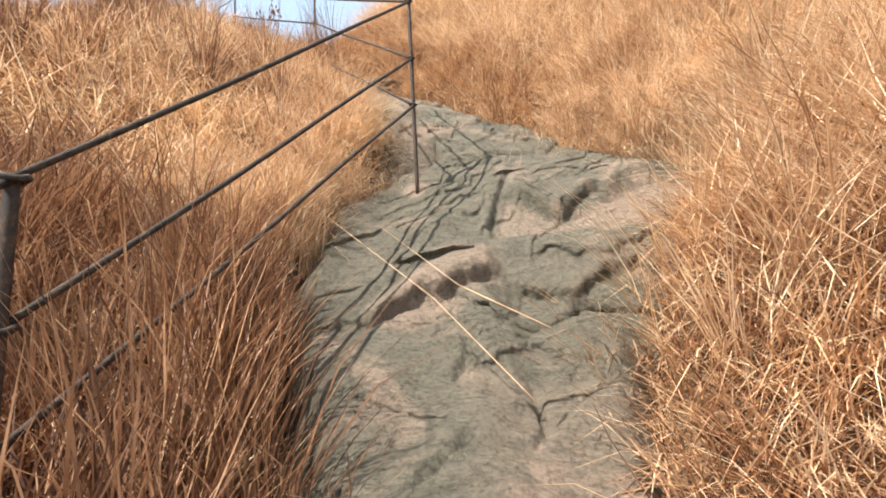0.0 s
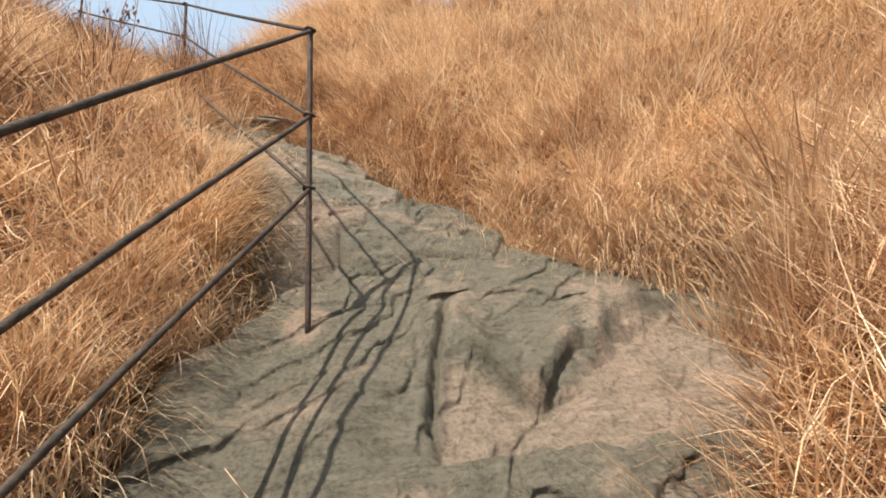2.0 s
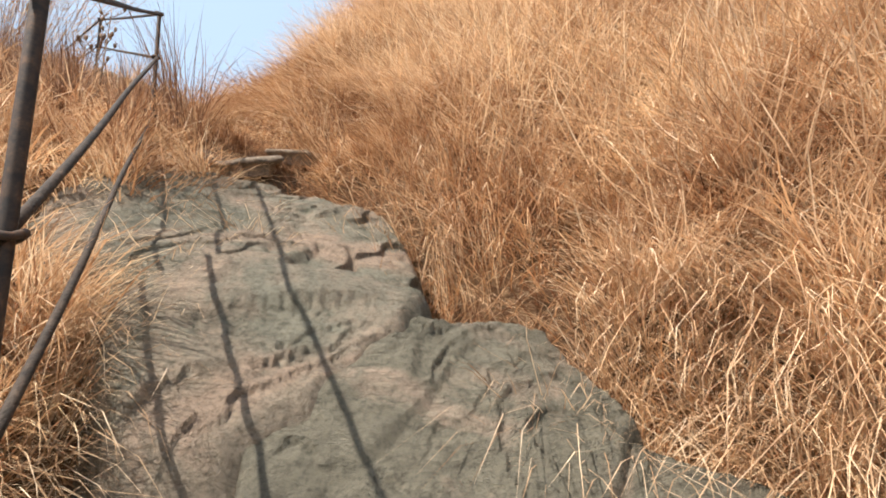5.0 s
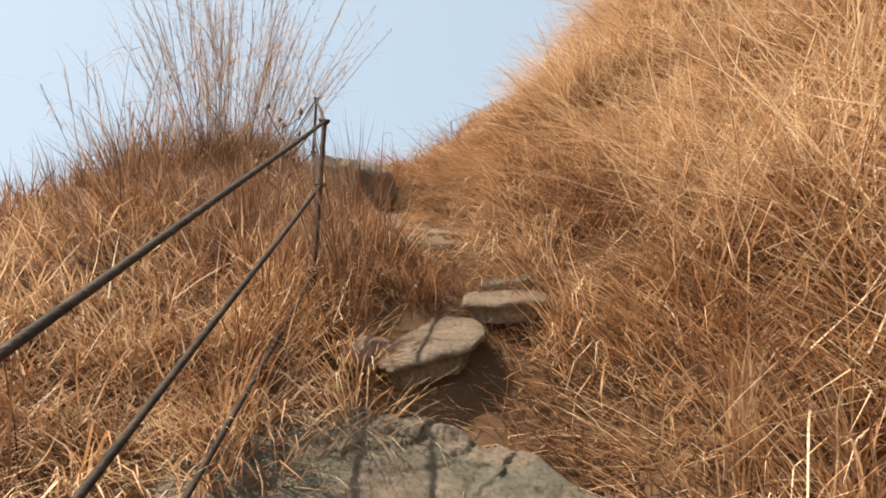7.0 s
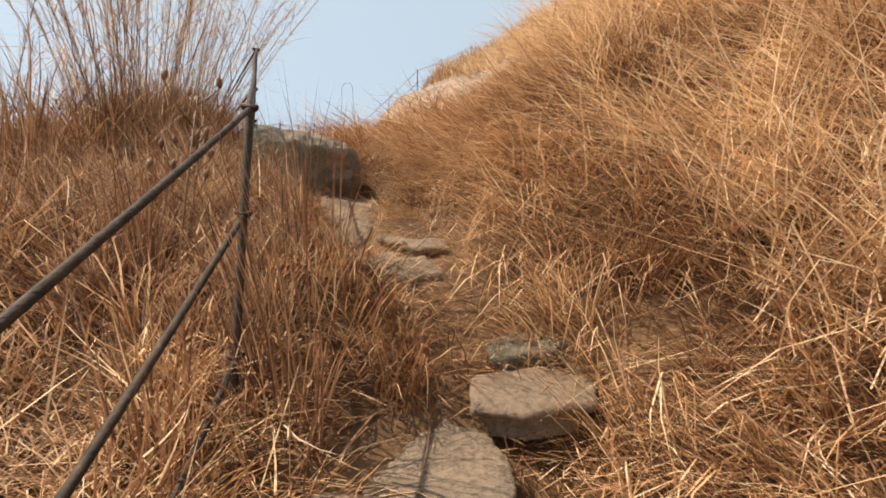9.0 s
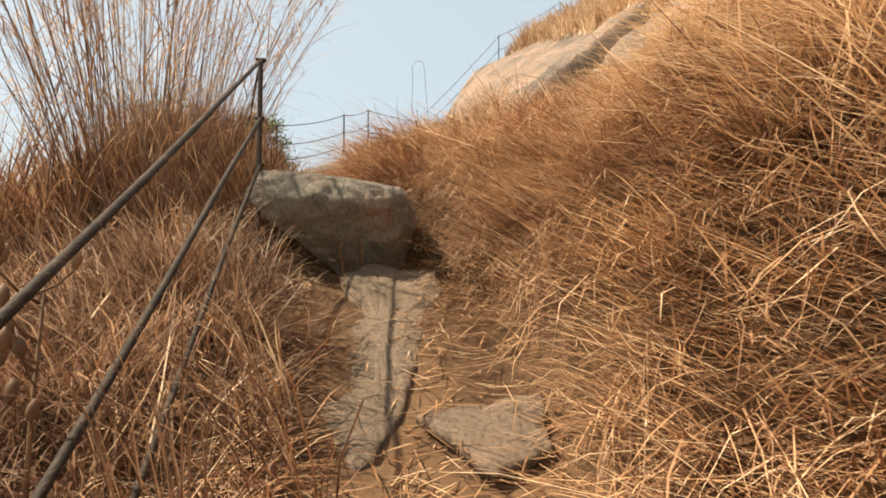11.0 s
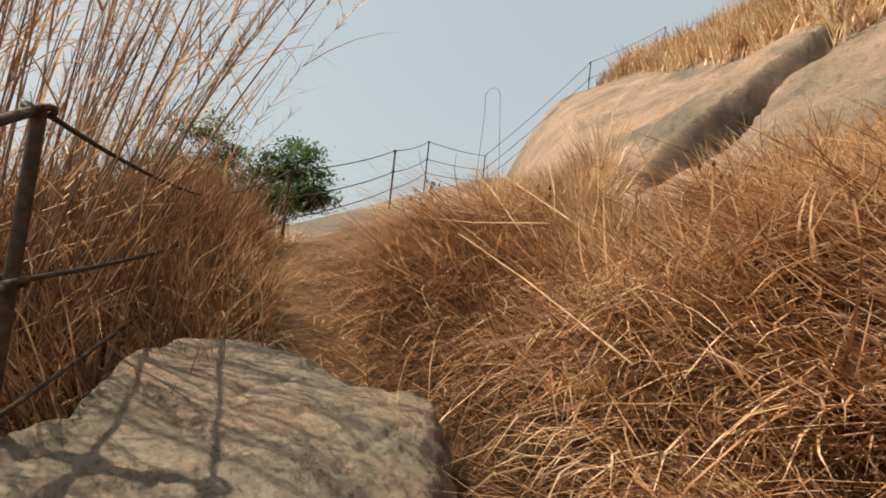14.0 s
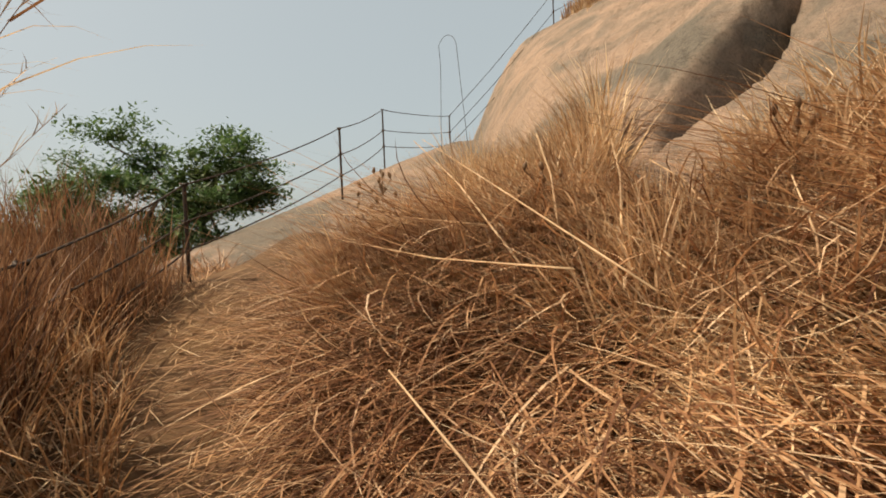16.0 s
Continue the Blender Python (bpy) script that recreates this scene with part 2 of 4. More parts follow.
def trail(x, y):
    """For each place: how far along the trail, how far to its right, the trail's height and bare widths there."""
    best = np.full(x.shape, 1e9)
    side, high, along = np.zeros(x.shape), np.zeros(x.shape), np.zeros(x.shape)
    wl, wr = np.zeros(x.shape), np.zeros(x.shape)
    done = 0.0
    last = len(TRAIL) - 2
    for k in range(len(TRAIL) - 1):
        a, b = TRAIL[k], TRAIL[k + 1]
        dx, dy = b[0] - a[0], b[1] - a[1]
        n = math.hypot(dx, dy)
        u = ((x - a[0]) * dx + (y - a[1]) * dy) / n ** 2
        u = np.clip(u, -50 if k == 0 else 0, 50 if k == last else 1)
        px, py = x - a[0] - u * dx, y - a[1] - u * dy
        d = np.hypot(px, py)
        near = d < best
        best = np.where(near, d, best)
        side = np.where(near, np.sign(px * dy - py * dx) * d, side)
        uc = np.clip(u, -1, 1.6)
        high = np.where(near, a[2] + uc * (b[2] - a[2]), high)
        along = np.where(near, done + u * n, along)
        u1 = np.clip(u, 0, 1)
        wl = np.where(near, a[3] + u1 * (b[3] - a[3]), wl)
        wr = np.where(near, a[4] + u1 * (b[4] - a[4]), wr)
        done += n
    # the height is taken from the whole trail round about, so that it stays smooth inside the bends
    if x.size:
        top = np.zeros(x.shape)
        total = np.zeros(x.shape)
        for k in range(len(TRAIL) - 1):
            a, b = TRAIL[k], TRAIL[k + 1]
            steps = max(2, int(math.hypot(b[0] - a[0], b[1] - a[1]) / 0.14))
            for u in (np.arange(steps) + 0.5) / steps:
                px, py, pz = a[:3] + u * (b[:3] - a[:3])
                w = ((x - px) ** 2 + (y - py) ** 2 + 0.006) ** -3.5 / steps
                top, total = top + w * pz, total + w
        wide = smooth(0.05, 0.6, best) * (1 - smooth(6, 9, best)) * (along > 4.2)
        high = high + (top / total - high) * wide
    return along, side, high, wl, wr


def ground_z(x, y):
    x, y = np.asarray(x, float), np.asarray(y, float)
    s, d, z, wl, wr = trail(x, y)
    right, left = np.maximum(d - wr, 0), np.maximum(-d - wl, 0)
    up = smooth(8.0, 13.5, s)
    rise = 0.35 + 0.18 * smooth(6, 8, s) + 0.34 * smooth(8, 9.8, s) + 0.2 * smooth(11, 12, s) - 0.65 * smooth(12.35, 12.95, s) - 0.1 * smooth(13.5, 14.8, s)
    step = 0.10 + 0.28 * smooth(11, 12.3, s) * (1 - smooth(13.6, 14.6, s))
    # the bank above the trail
    z = z + step * smooth(0, 0.3, right) + np.where(right < 2.6, right * rise, 2.6 * rise + (right - 2.6) * 0.45)
    # below the trail the hill stays level for a stretch, then falls away
    z = z + 0.06 * smooth(0, 0.3, left) - 0.12 * up * smooth(0.5, 1.4, left) - 0.33 * np.maximum(left - 2.3 + 0.8 * up, 0) - 0.25 * np.maximum(left - 5, 0)
    # bed of the outcrops
    z = z - 0.26 * (1 - smooth(0.0, 0.2, right + left)) * (1 - smooth(9.9, 10.6, s))
    z = z - 0.22 * np.exp(-(((x + 2.97) / 0.3) ** 2 + ((y - 7.98) / 0.24) ** 2))
    z = z - 0.14 * np.exp(-(((x + 0.82) / 0.3) ** 2 + ((y - 5.98) / 0.14) ** 2))
    z = z + 0.10 * fbm(x * 0.9, y * 0.9, 3, 4) * smooth(0.0, 0.6, right + left) + 0.02 * fbm(x * 6, y * 6, 9, 3)
    far = np.hypot(x + 3, y - 7)
    z = z * (1 - smooth(22, 90, far)) + (-45 + 6 * fbm(x / 90, y / 90, 5, 3)) * smooth(22, 90, far)
    return z


def dome_z(x, y):
    """The bare granite shoulder above the trail, with a raised sheet that ends in an overhung edge."""
    x, y = np.asarray(x, float), np.asarray(y, float)
    z = -0.60 + 0.27 * x + 0.75 * y
    e = (x + 4.05) * -0.832 + (y - 12.35) * -0.555
    z = z - 0.9 * np.maximum(e + 0.35, 0) ** 1.6
    z = z - 1.5 * np.maximum(10.75 - 0.25 * (x + 2) - y, 0)
    # edge of the sheet
    edge = -3.24 + 0.50 * (y - 12.04) + 0.07 * fbm(y * 2.2, y * 0 + 2, 21, 3)
    q = edge - x
    on = smooth(11.75, 12.05, y) * (1 - smooth(14.5, 16, y))
    z = z + 0.26 * smooth(-0.07, 0.03, q) * (1 - 0.8 * smooth(0.2, 1.3, q)) * on
    wide = 0.06 + 0.26 * smooth(11.9, 12.2, y) * (1 - smooth(12.2, 13.2, y))
    z = z - (0.2 + 0.5 * (1 - smooth(12.6, 13.6, y))) * smooth(-wide - 0.08, -wide, q) * (1 - smooth(-0.1, -0.03, q)) * on
    z = z + 0.2 * fbm(x * 0.5, y * 0.5, 31, 4) + 0.09 * fbm(x * 2.5, y * 2.5, 33, 5, 0.64)
    z = z - 0.030 * np.maximum(np.hypot(x + 3, y - 12) - 5, 0) ** 2 * smooth(14, 20, y)
    return z


# ---------------------------------------------------------------- mesh helpers
def mesh_object(name, verts, faces, mat, parent=None, label="", flat=False):
    me = bpy.data.meshes.new(name)
    me.from_pydata(verts, [], faces)
    me.materials.append(mat)
    if not flat:
        me.shade_smooth()
    ob = new(name, me)
    if parent:
        ob.parent = parent
    if label:
        ob["label"] = label
    return ob


def grid_mesh(name, X, Y, Z, keep, mat, parent=None, label=""):
    """A sheet over a lattice of places, with the cells that are kept."""
    ny, nx = X.shape
    idx = np.arange(nx * ny).reshape(ny, nx)
    q = np.stack([idx[:-1, :-1], idx[:-1, 1:], idx[1:, 1:], idx[1:, :-1]], -1)
    q = q[keep[:-1, :-1] & keep[:-1, 1:] & keep[1:, 1:] & keep[1:, :-1]]
    used = np.unique(q)
    remap = np.full(nx * ny, -1)
    remap[used] = np.arange(len(used))
    V = np.stack([X.ravel(), Y.ravel(), Z.ravel()], -1)[used]
    return mesh_object(name, V, remap[q].tolist(), mat, parent, label)


def ribbons(name, base, azimuth, tilt, curl, length, width, mat, segments=3, parent=None, label="", face=None, sway=None):
    """Many thin tapering blades in one mesh. tilt: from upright at the foot, curl: further bend towards the tip (radians)."""
    n = len(base)
    if face is None:
        face = azimuth + math.pi / 2 + np.random.uniform(-0.9, 0.9, n)
    pos = base.copy()
    wx, wy = np.cos(face), np.sin(face)
    V = np.empty((n, 2 * segments + 1, 3))
    az = azimuth.copy()
    for k in range(segments + 1):
        u = k / segments
        w = width * (1.0, 0.85, 0.62, 0.45, 0.3, 0.2)[k] * 0.5
        if k < segments:
            V[:, 2 * k, 0], V[:, 2 * k, 1], V[:, 2 * k, 2] = pos[:, 0] - wx * w, pos[:, 1] - wy * w, pos[:, 2]
            V[:, 2 * k + 1, 0], V[:, 2 * k + 1, 1], V[:, 2 * k + 1, 2] = pos[:, 0] + wx * w, pos[:, 1] + wy * w, pos[:, 2]
        else:
            V[:, 2 * k] = pos
        th = tilt + curl * (u + 0.5 / segments) ** 1.3
        if sway is not None:
            az = az + sway / segments
        ds = length / segments
        pos = pos + np.stack([np.sin(th) * np.cos(az) * ds, np.sin(th) * np.sin(az) * ds, np.cos(th) * ds], -1)
    m = 2 * segments + 1
    off = (np.arange(n) * m)[:, None]
    loops, starts, totals = [], [], []
    quads = np.concatenate([off + np.array([[2 * k, 2 * k + 1, 2 * k + 3, 2 * k + 2]]) for k in range(segments - 1)], 1).reshape(-1, 4)
    tris = (off + np.array([[2 * segments - 2, 2 * segments - 1, 2 * segments]])).reshape(-1, 3)
    me = bpy.data.meshes.new(name)
    me.vertices.add(n * m)
    me.vertices.foreach_set("co", V.ravel())
    lv = np.concatenate([quads.ravel(), tris.ravel()])
    me.loops.add(len(lv))
    me.loops.foreach_set("vertex_index", lv.astype(np.int32))
    me.polygons.add(len(quads) + len(tris))
    ls = np.concatenate([np.arange(len(quads)) * 4, len(quads) * 4 + np.arange(len(tris)) * 3])
    me.polygons.foreach_set("loop_start", ls.astype(np.int32))
    me.update()
    me.materials.append(mat)
    ob = new(name, me)
    if parent:
        ob.parent = parent
    if label:
        ob["label"] = label
    return ob


def tube(points, radius, sides=8, taper=None):
    """Vertices and faces of a rod along points."""
    P = [Vector(p) for p in points]
    V, F = [], []
    for i, p in enumerate(P):
        t = (P[min(i + 1, len(P) - 1)] - P[max(i - 1, 0)]).normalized()
        a = t.cross(Vector((0.31, 0.22, 0.92)) if abs(t.z) < 0.9 else Vector((1, 0, 0))).normalized()
        b = t.cross(a)
        r = radius if taper is None else taper[i]
        for k in range(sides):
            w = 2 * math.pi * k / sides
            V.append(p + a * (r * math.cos(w)) + b * (r * math.sin(w)))
    for i in range(len(P) - 1):
        for k in range(sides):
            F.append((i * sides + k, i * sides + (k + 1) % sides, (i + 1) * sides + (k + 1) % sides, (i + 1) * sides + k))
    F.append(tuple(range(sides))[::-1])
    F.append(tuple((len(P) - 1) * sides + k for k in range(sides)))
    return [tuple(v) for v in V], F


def join(pieces):
    V, F = [], []
    for v, f in pieces:
        o = len(V)
        V += v
        F += [tuple(i + o for i in q) for q in f]
    return V, F


# ---------------------------------------------------------------- ground
def spread(lo, hi, step, reach):
    inner = np.arange(lo, hi + step / 2, step)
    outer = step * 1.28 ** np.arange(1, 40)
    outer = np.cumsum(outer)
    outer = outer[outer < reach]
    return np.concatenate([lo - outer[::-1], inner, hi + outer])


gx, gy = np.meshgrid(spread(-9, 5, 0.08, 3500), spread(-2, 14, 0.08, 3500))
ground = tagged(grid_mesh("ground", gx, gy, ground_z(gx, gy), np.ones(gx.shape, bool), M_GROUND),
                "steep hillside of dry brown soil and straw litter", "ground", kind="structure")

dx_, dy_ = np.meshgrid(np.concatenate([np.arange(-12, -5, 0.1), np.arange(-5, -1, 0.03), np.arange(-1, 9, 0.12)]),
                       np.concatenate([np.arange(7.5, 10.5, 0.1), np.arange(10.5, 15, 0.03), np.arange(15, 24, 0.12)]))
dz_ = dome_z(dx_, dy_)
dome = tagged(grid_mesh("rock_dome", dx_, dy_, dz_, dz_ > ground_z(dx_, dy_) - 0.4, M_DOME),
              "bare pinkish granite dome with a dark overhung crack", "rock")


# ---------------------------------------------------------------- rocks of the trail
def inside(x, y, poly):
    """Signed distance to a polygon's edge, positive inside."""
    d = np.full(x.shape, 1e9)
    odd = np.zeros(x.shape, bool)
    for (ax, ay), (bx, by) in zip(poly, poly[1:] + poly[:1]):
        ex, ey = bx - ax, by - ay
        u = np.clip(((x - ax) * ex + (y - ay) * ey) / (ex * ex + ey * ey), 0, 1)
        d = np.minimum(d, np.hypot(x - ax - u * ex, y - ay - u * ey))
        cross = ((ay > y) != (by > y)) & (x < (bx - ax) * (y - ay) / (by - ay + 1e-12) + ax)
        odd ^= cross
    return np.where(odd, d, -d)


def strata(x, y, seed, turn, height, scale):
    """Split rock: a few broken ledges, scalloped lips that overhang downhill, thin cracks and grain. Returns height and forward push."""
    c, s = math.cos(turn), math.sin(turn)
    wx, wy = x + 0.25 * fbm(x * 1.3, y * 1.3, seed + 60, 3), y + 0.25 * fbm(x * 1.3, y * 1.3, seed + 63, 3)
    u, v = wx * c + wy * s, -wx * s + wy * c
    n = fbm(u * scale * 0.5, v * scale * 1.3, seed, 4, 0.5) * 2.6
    z = height * 0.8 * (np.floor(n) + smooth(0.84, 1.0, n - np.floor(n)))
    push = np.zeros(np.shape(x))
    for freq, amp, k in ((5.0, 0.62, 70), (11.0, 0.36, 80)):
        lip = v * freq + 2.6 * fbm(u * freq * 0.22, v * freq * 0.3, seed + k, 4, 0.55)
        f = lip - np.floor(lip)
        on = smooth(-0.12, 0.22, fbm(u * freq * 0.3, v * freq * 0.2, seed + k + 5, 2))
        z = z + height * amp * on * (smooth(0.9, 1.0, f) - f - 0.4 * np.exp(-((f - 0.88) / 0.045) ** 2))
        push = push + height * amp * on * (0.9 * np.exp(-(f / 0.1) ** 2) + 0.9 * smooth(0.955, 1.0, f) - 0.8 * np.exp(-((f - 0.9) / 0.05) ** 2))
    crack = fbm(u * scale * 0.8, v * scale * 1.4, seed + 20, 4, 0.55)
    z = z - height * 0.8 * np.exp(-(crack / 0.011) ** 2) * smooth(-0.05, 0.15, fbm(u * 1.1, v * 1.1, seed + 25, 2))
    return z + height * 0.5 * fbm(u * scale * 4, v * scale * 8, seed + 9, 4, 0.62), push


def rock_slab(name, poly, top, mat, label, depth=0.3, edge=0.05, relief=0.02, seed=1, turn=0.5, scale=1.8, wobble=0.08, step=0.022, extra=None, overhang=None):
    """A slab with a broken upper face, over an irregular outline; top gives its height."""
    xs = [p[0] for p in poly]
    ys = [p[1] for p in poly]
    X, Y = np.meshgrid(np.arange(min(xs) - 0.15, max(xs) + 0.15, step), np.arange(min(ys) - 0.15, max(ys) + 0.15, step))
    d = inside(X, Y, poly) + wobble * fbm(X * 3.5, Y * 3.5, seed + 40, 3, 0.5)
    fine, push = strata(X, Y, seed, turn, relief, scale)
    Z = top(X, Y) + fine
    forward = push * 0
    if extra is not None:
        Z = Z + extra(X, Y)
    if overhang is not None:
        forward = overhang(X, Y)
    Z = Z - depth * (1 - smooth(-edge, edge, d)) - 0.25 * edge * (1 - smooth(0, 0.25, d))
    # the foot of the sides follows the outline
    gy_, gx_ = np.gradient(d, step)
    size = np.maximum(np.hypot(gx_, gy_), 0.3)
    shift = np.where(d < -edge * 0.4, np.clip(-edge - d, -0.03, 0.03), 0)
    keep = d > -edge * 1.2
    inner = smooth(0.0, 0.1, d)
    X = X + shift * gx_ / size ** 2 + push * math.sin(turn) * inner
    Y = Y + shift * gy_ / size ** 2 - (push * math.cos(turn) + forward) * inner
    ob = grid_mesh(name, X, Y, Z, keep, mat)
    return tagged(ob, label, "rock")


def split_faces(ob, mask):
    """Marks where the green weathered skin is gone."""
    me = ob.data
    co = np.empty(len(me.vertices) * 3)
    me.vertices.foreach_get("co", co)
    co = co.reshape(-1, 3)
    at = me.attributes.new("split_face", "FLOAT", "POINT")
    at.data.foreach_set("value", mask(co[:, 0], co[:, 1]).astype(np.float32))


def above(h):
    return lambda x, y: trail(x, y)[2] + h


def hollow_back(x):
    """The line along the foot of the broken wall at the back of the smooth hollow."""
    return np.interp(x, (0.2, 0.42, 0.53, 0.61, 0.83, 1.17, 1.4, 2.0), (3.66, 3.63, 3.52, 3.45, 3.58, 3.76, 3.88, 4.1))


def hollow_floor(x, y):
    rag = 0.04 * fbm(x * 9, y * 9, 53, 3)
    left = 0.2 + 0.28 * (y - 3.3)
    return smooth(0, 0.05, x - left + rag) * smooth(0, 0.04, hollow_back(x) - y + rag) * smooth(0, 0.06, y - 3.25 + 0.05 * (x - 0.6) + rag) * (1 - smooth(1.45, 1.75, x + rag))


def lower_relief(x, y):
    w = 0.05 * fbm(x * 5, y * 5, 51, 4, 0.6)
    # smooth hollow with the broken wall behind it and the steep layered face below it
    back = y - hollow_back(x) + w * 1.3
    wall = smooth(0.2, 0.45, x) * (1 - smooth(1.2, 1.7, x))
    z = 0.075 * smooth(-0.01, 0.035, back) * (1 - 0.75 * smooth(0.02, 0.34, back)) * wall
    z = z - 0.05 * hollow_floor(x, y)
    face = smooth(0.0, 0.3, x + w) * (1 - smooth(1.0, 1.4, x))
    z = z - face * (0.16 * smooth(0.0, 0.34, 3.24 - y + w) - 0.1 * smooth(0.38, 0.9, 3.24 - y))
    lip = y - 2.91 + 0.05 * np.sin(x * 9) + w
    z = z - 0.06 * np.exp(-(lip / 0.022) ** 2) * smooth(0.05, 0.2, x) * (1 - smooth(0.7, 0.85, x))
    lip = y - 3.03 + 0.03 * np.sin(x * 13 + 1) + w
    z = z + 0.025 * smooth(-0.01, 0.02, lip) * smooth(0.3, 0.45, x) * (1 - smooth(0.85, 1.0, x)) * (1 - smooth(0.05, 0.2, lip))
    # open crack beside the hollow
    cx = np.interp(y, (3.36, 3.5, 3.6, 3.72, 3.95), (0.2, 0.245, 0.275, 0.31, 0.4))
    z = z - 0.09 * np.exp(-((x - cx + 0.02 * fbm(y * 9, x * 0, 52, 3)) / 0.016) ** 2) * smooth(3.36, 3.42, y) * (1 - smooth(3.9, 3.97, y))
    # slanting split with an upturned lip
    vy = 2.82 + 0.53 * (x + 0.3) + 0.02 * np.sin(x * 21) + 1.6 * w
    q = y - vy
    on = smooth(-0.42, -0.32, x) * (1 - smooth(0.14, 0.22, x))
    z = z + on * (0.03 * smooth(-0.005, 0.03, q) * (1 - smooth(0.05, 0.22, q)) - 0.05 * np.exp(-((q + 0.025) / 0.02) ** 2))
    # short gashes in the lowest face
    for gx, gy, turn, size in ((0.0, 2.62, 1.3, 0.11), (0.2, 2.4, 1.5, 0.12), (-0.08, 2.2, 0.7, 0.1)):
        a, b = (x - gx) * math.cos(turn) + (y - gy) * math.sin(turn), -(x - gx) * math.sin(turn) + (y - gy) * math.cos(turn)
        z = z - 0.045 * np.exp(-((b + w) / 0.014) ** 2 - (a / size) ** 4)
    z = z + 0.09 * fbm(x * 2.2, y * 2.2, 58, 3)
    return z


def lower_overhang(x, y):
    """How far the lips of the lower face stand out over what is below them."""
    w = 0.05 * fbm(x * 5, y * 5, 51, 4, 0.6)
    lines = ((y - 2.91 + 0.05 * np.sin(x * 9) + w, 0.08, 0.8, 0.055), (y - 3.03 + 0.03 * np.sin(x * 13 + 1) + w, 0.3, 0.95, 0.035), (y - 2.82 - 0.53 * (x + 0.3) - 0.02 * np.sin(x * 21) - 1.6 * w, -0.36, 0.18, 0.032),
             (y - 3.14 + 0.04 * np.sin(x * 11) + w, 0.4, 1.0, 0.025), (y - 3.16 - 0.1 * x + w, -0.3, 0.1, 0.035), (y - 2.62 - 0.2 * x + 0.04 * np.sin(x * 17) + w, 0.0, 0.5, 0.02), (y - 2.42 - 0.15 * x + w, 0.15, 0.5, 0.02),
             (y - 2.72 + 0.1 * x + w, -0.55, -0.2, 0.018), (y - 2.3 + 0.3 * x + w, -0.4, -0.05, 0.018), (y - 3.4 - 0.3 * (x + 0.5) + w, -0.8, -0.35, 0.025), (y - 3.0 - 0.1 * x + w, -0.8, -0.45, 0.022),
             (y - hollow_back(x) + 1.3 * w, 0.42, 0.85, 0.028), (y - 3.95 - 0.1 * x + w, 0.3, 0.5, 0.035), (y - 4.1 + 0.2 * x + w, 0.5, 1.1, 0.02))
    out = 0 * x
    for q, lo, hi, amp in lines:
        on = smooth(lo - 0.05, lo + 0.06, x + w) * (1 - smooth(hi - 0.06, hi + 0.05, x + w))
        out = out + amp * on * (smooth(-0.004, 0.012, q) * (1 - smooth(0.02, 0.12, q)) - 0.5 * np.exp(-((q + 0.02) / 0.014) ** 2))
    return out


def lower_split(x, y):
    rag = 0.1 * fbm(x * 4, y * 4, 57, 4, 0.6)
    block = smooth(0, 0.1, 2.63 + rag - y) * smooth(-0.1, 0.1, x + rag - 0.02) * (0.55 + 0.9 * rag)
    lip = smooth(0, 0.05, 0.13 - np.abs(y - 3.0 - 0.5 * (x + 0.05)) + rag) * smooth(-0.35, -0.2, x) * (1 - smooth(0.15, 0.25, x))
    foot = smooth(0, 0.04, 0.11 - np.hypot(x + 0.2, (y - 3.86) * 0.8) + 0.5 * rag)
    return np.clip(0.75 * hollow_floor(x, y) + 0.7 * block + 0.8 * lip + 0.9 * foot, 0, 1)


OUTCROP = rock_slab("rock_outcrop", [(-0.5, 0.6), (-0.52, 2.2), (-0.8, 3.1), (-0.74, 3.75), (-0.5, 4.05), (-0.1, 4.3), (0.35, 4.45), (0.9, 4.6), (1.41, 4.38), (1.85, 4.2), (2.4, 4.05), (2.45, 3.6), (1.8, 3.35), (1.25, 3.0), (0.75, 2.7), (0.5, 2.2), (0.48, 0.6)],
          above(0.07), M_ROCK, "large grey-green rock face with tan patches, cracks and a smooth hollow", 0.42, 0.13, 0.016, 1, 0.62, 1.5, 0.1, 0.012, lower_relief, lower_overhang)
split_faces(OUTCROP, lower_split)
rock_slab("rock_ledge", [(-0.02, 4.19), (0.42, 4.29), (0.77, 4.21), (0.95, 4.5), (0.78, 4.85), (0.2, 4.75), (-0.1, 4.45)],
          above(0.15), M_ROCK, "stepped grey rock ledge split into thin layers", 0.4, 0.035, 0.032, 5, 0.5, 2.0, 0.06, 0.012)
LEDGE_UP = rock_slab("rock_ledge", [(-0.3, 4.33), (-0.06, 4.34), (0.12, 4.43), (0.34, 4.68), (0.42, 4.95), (0.1, 5.15), (-0.4, 5.0), (-0.62, 4.6)],
          above(0.20), M_SLAB, "pinkish grey rock ledge with a rounded broken edge", 0.45, 0.06, 0.034, 6, 0.6, 2.0, 0.07, 0.012)
split_faces(LEDGE_UP, lambda x, y: 0.5 * smooth(0, 0.1, 4.62 + 0.5 * x - y))


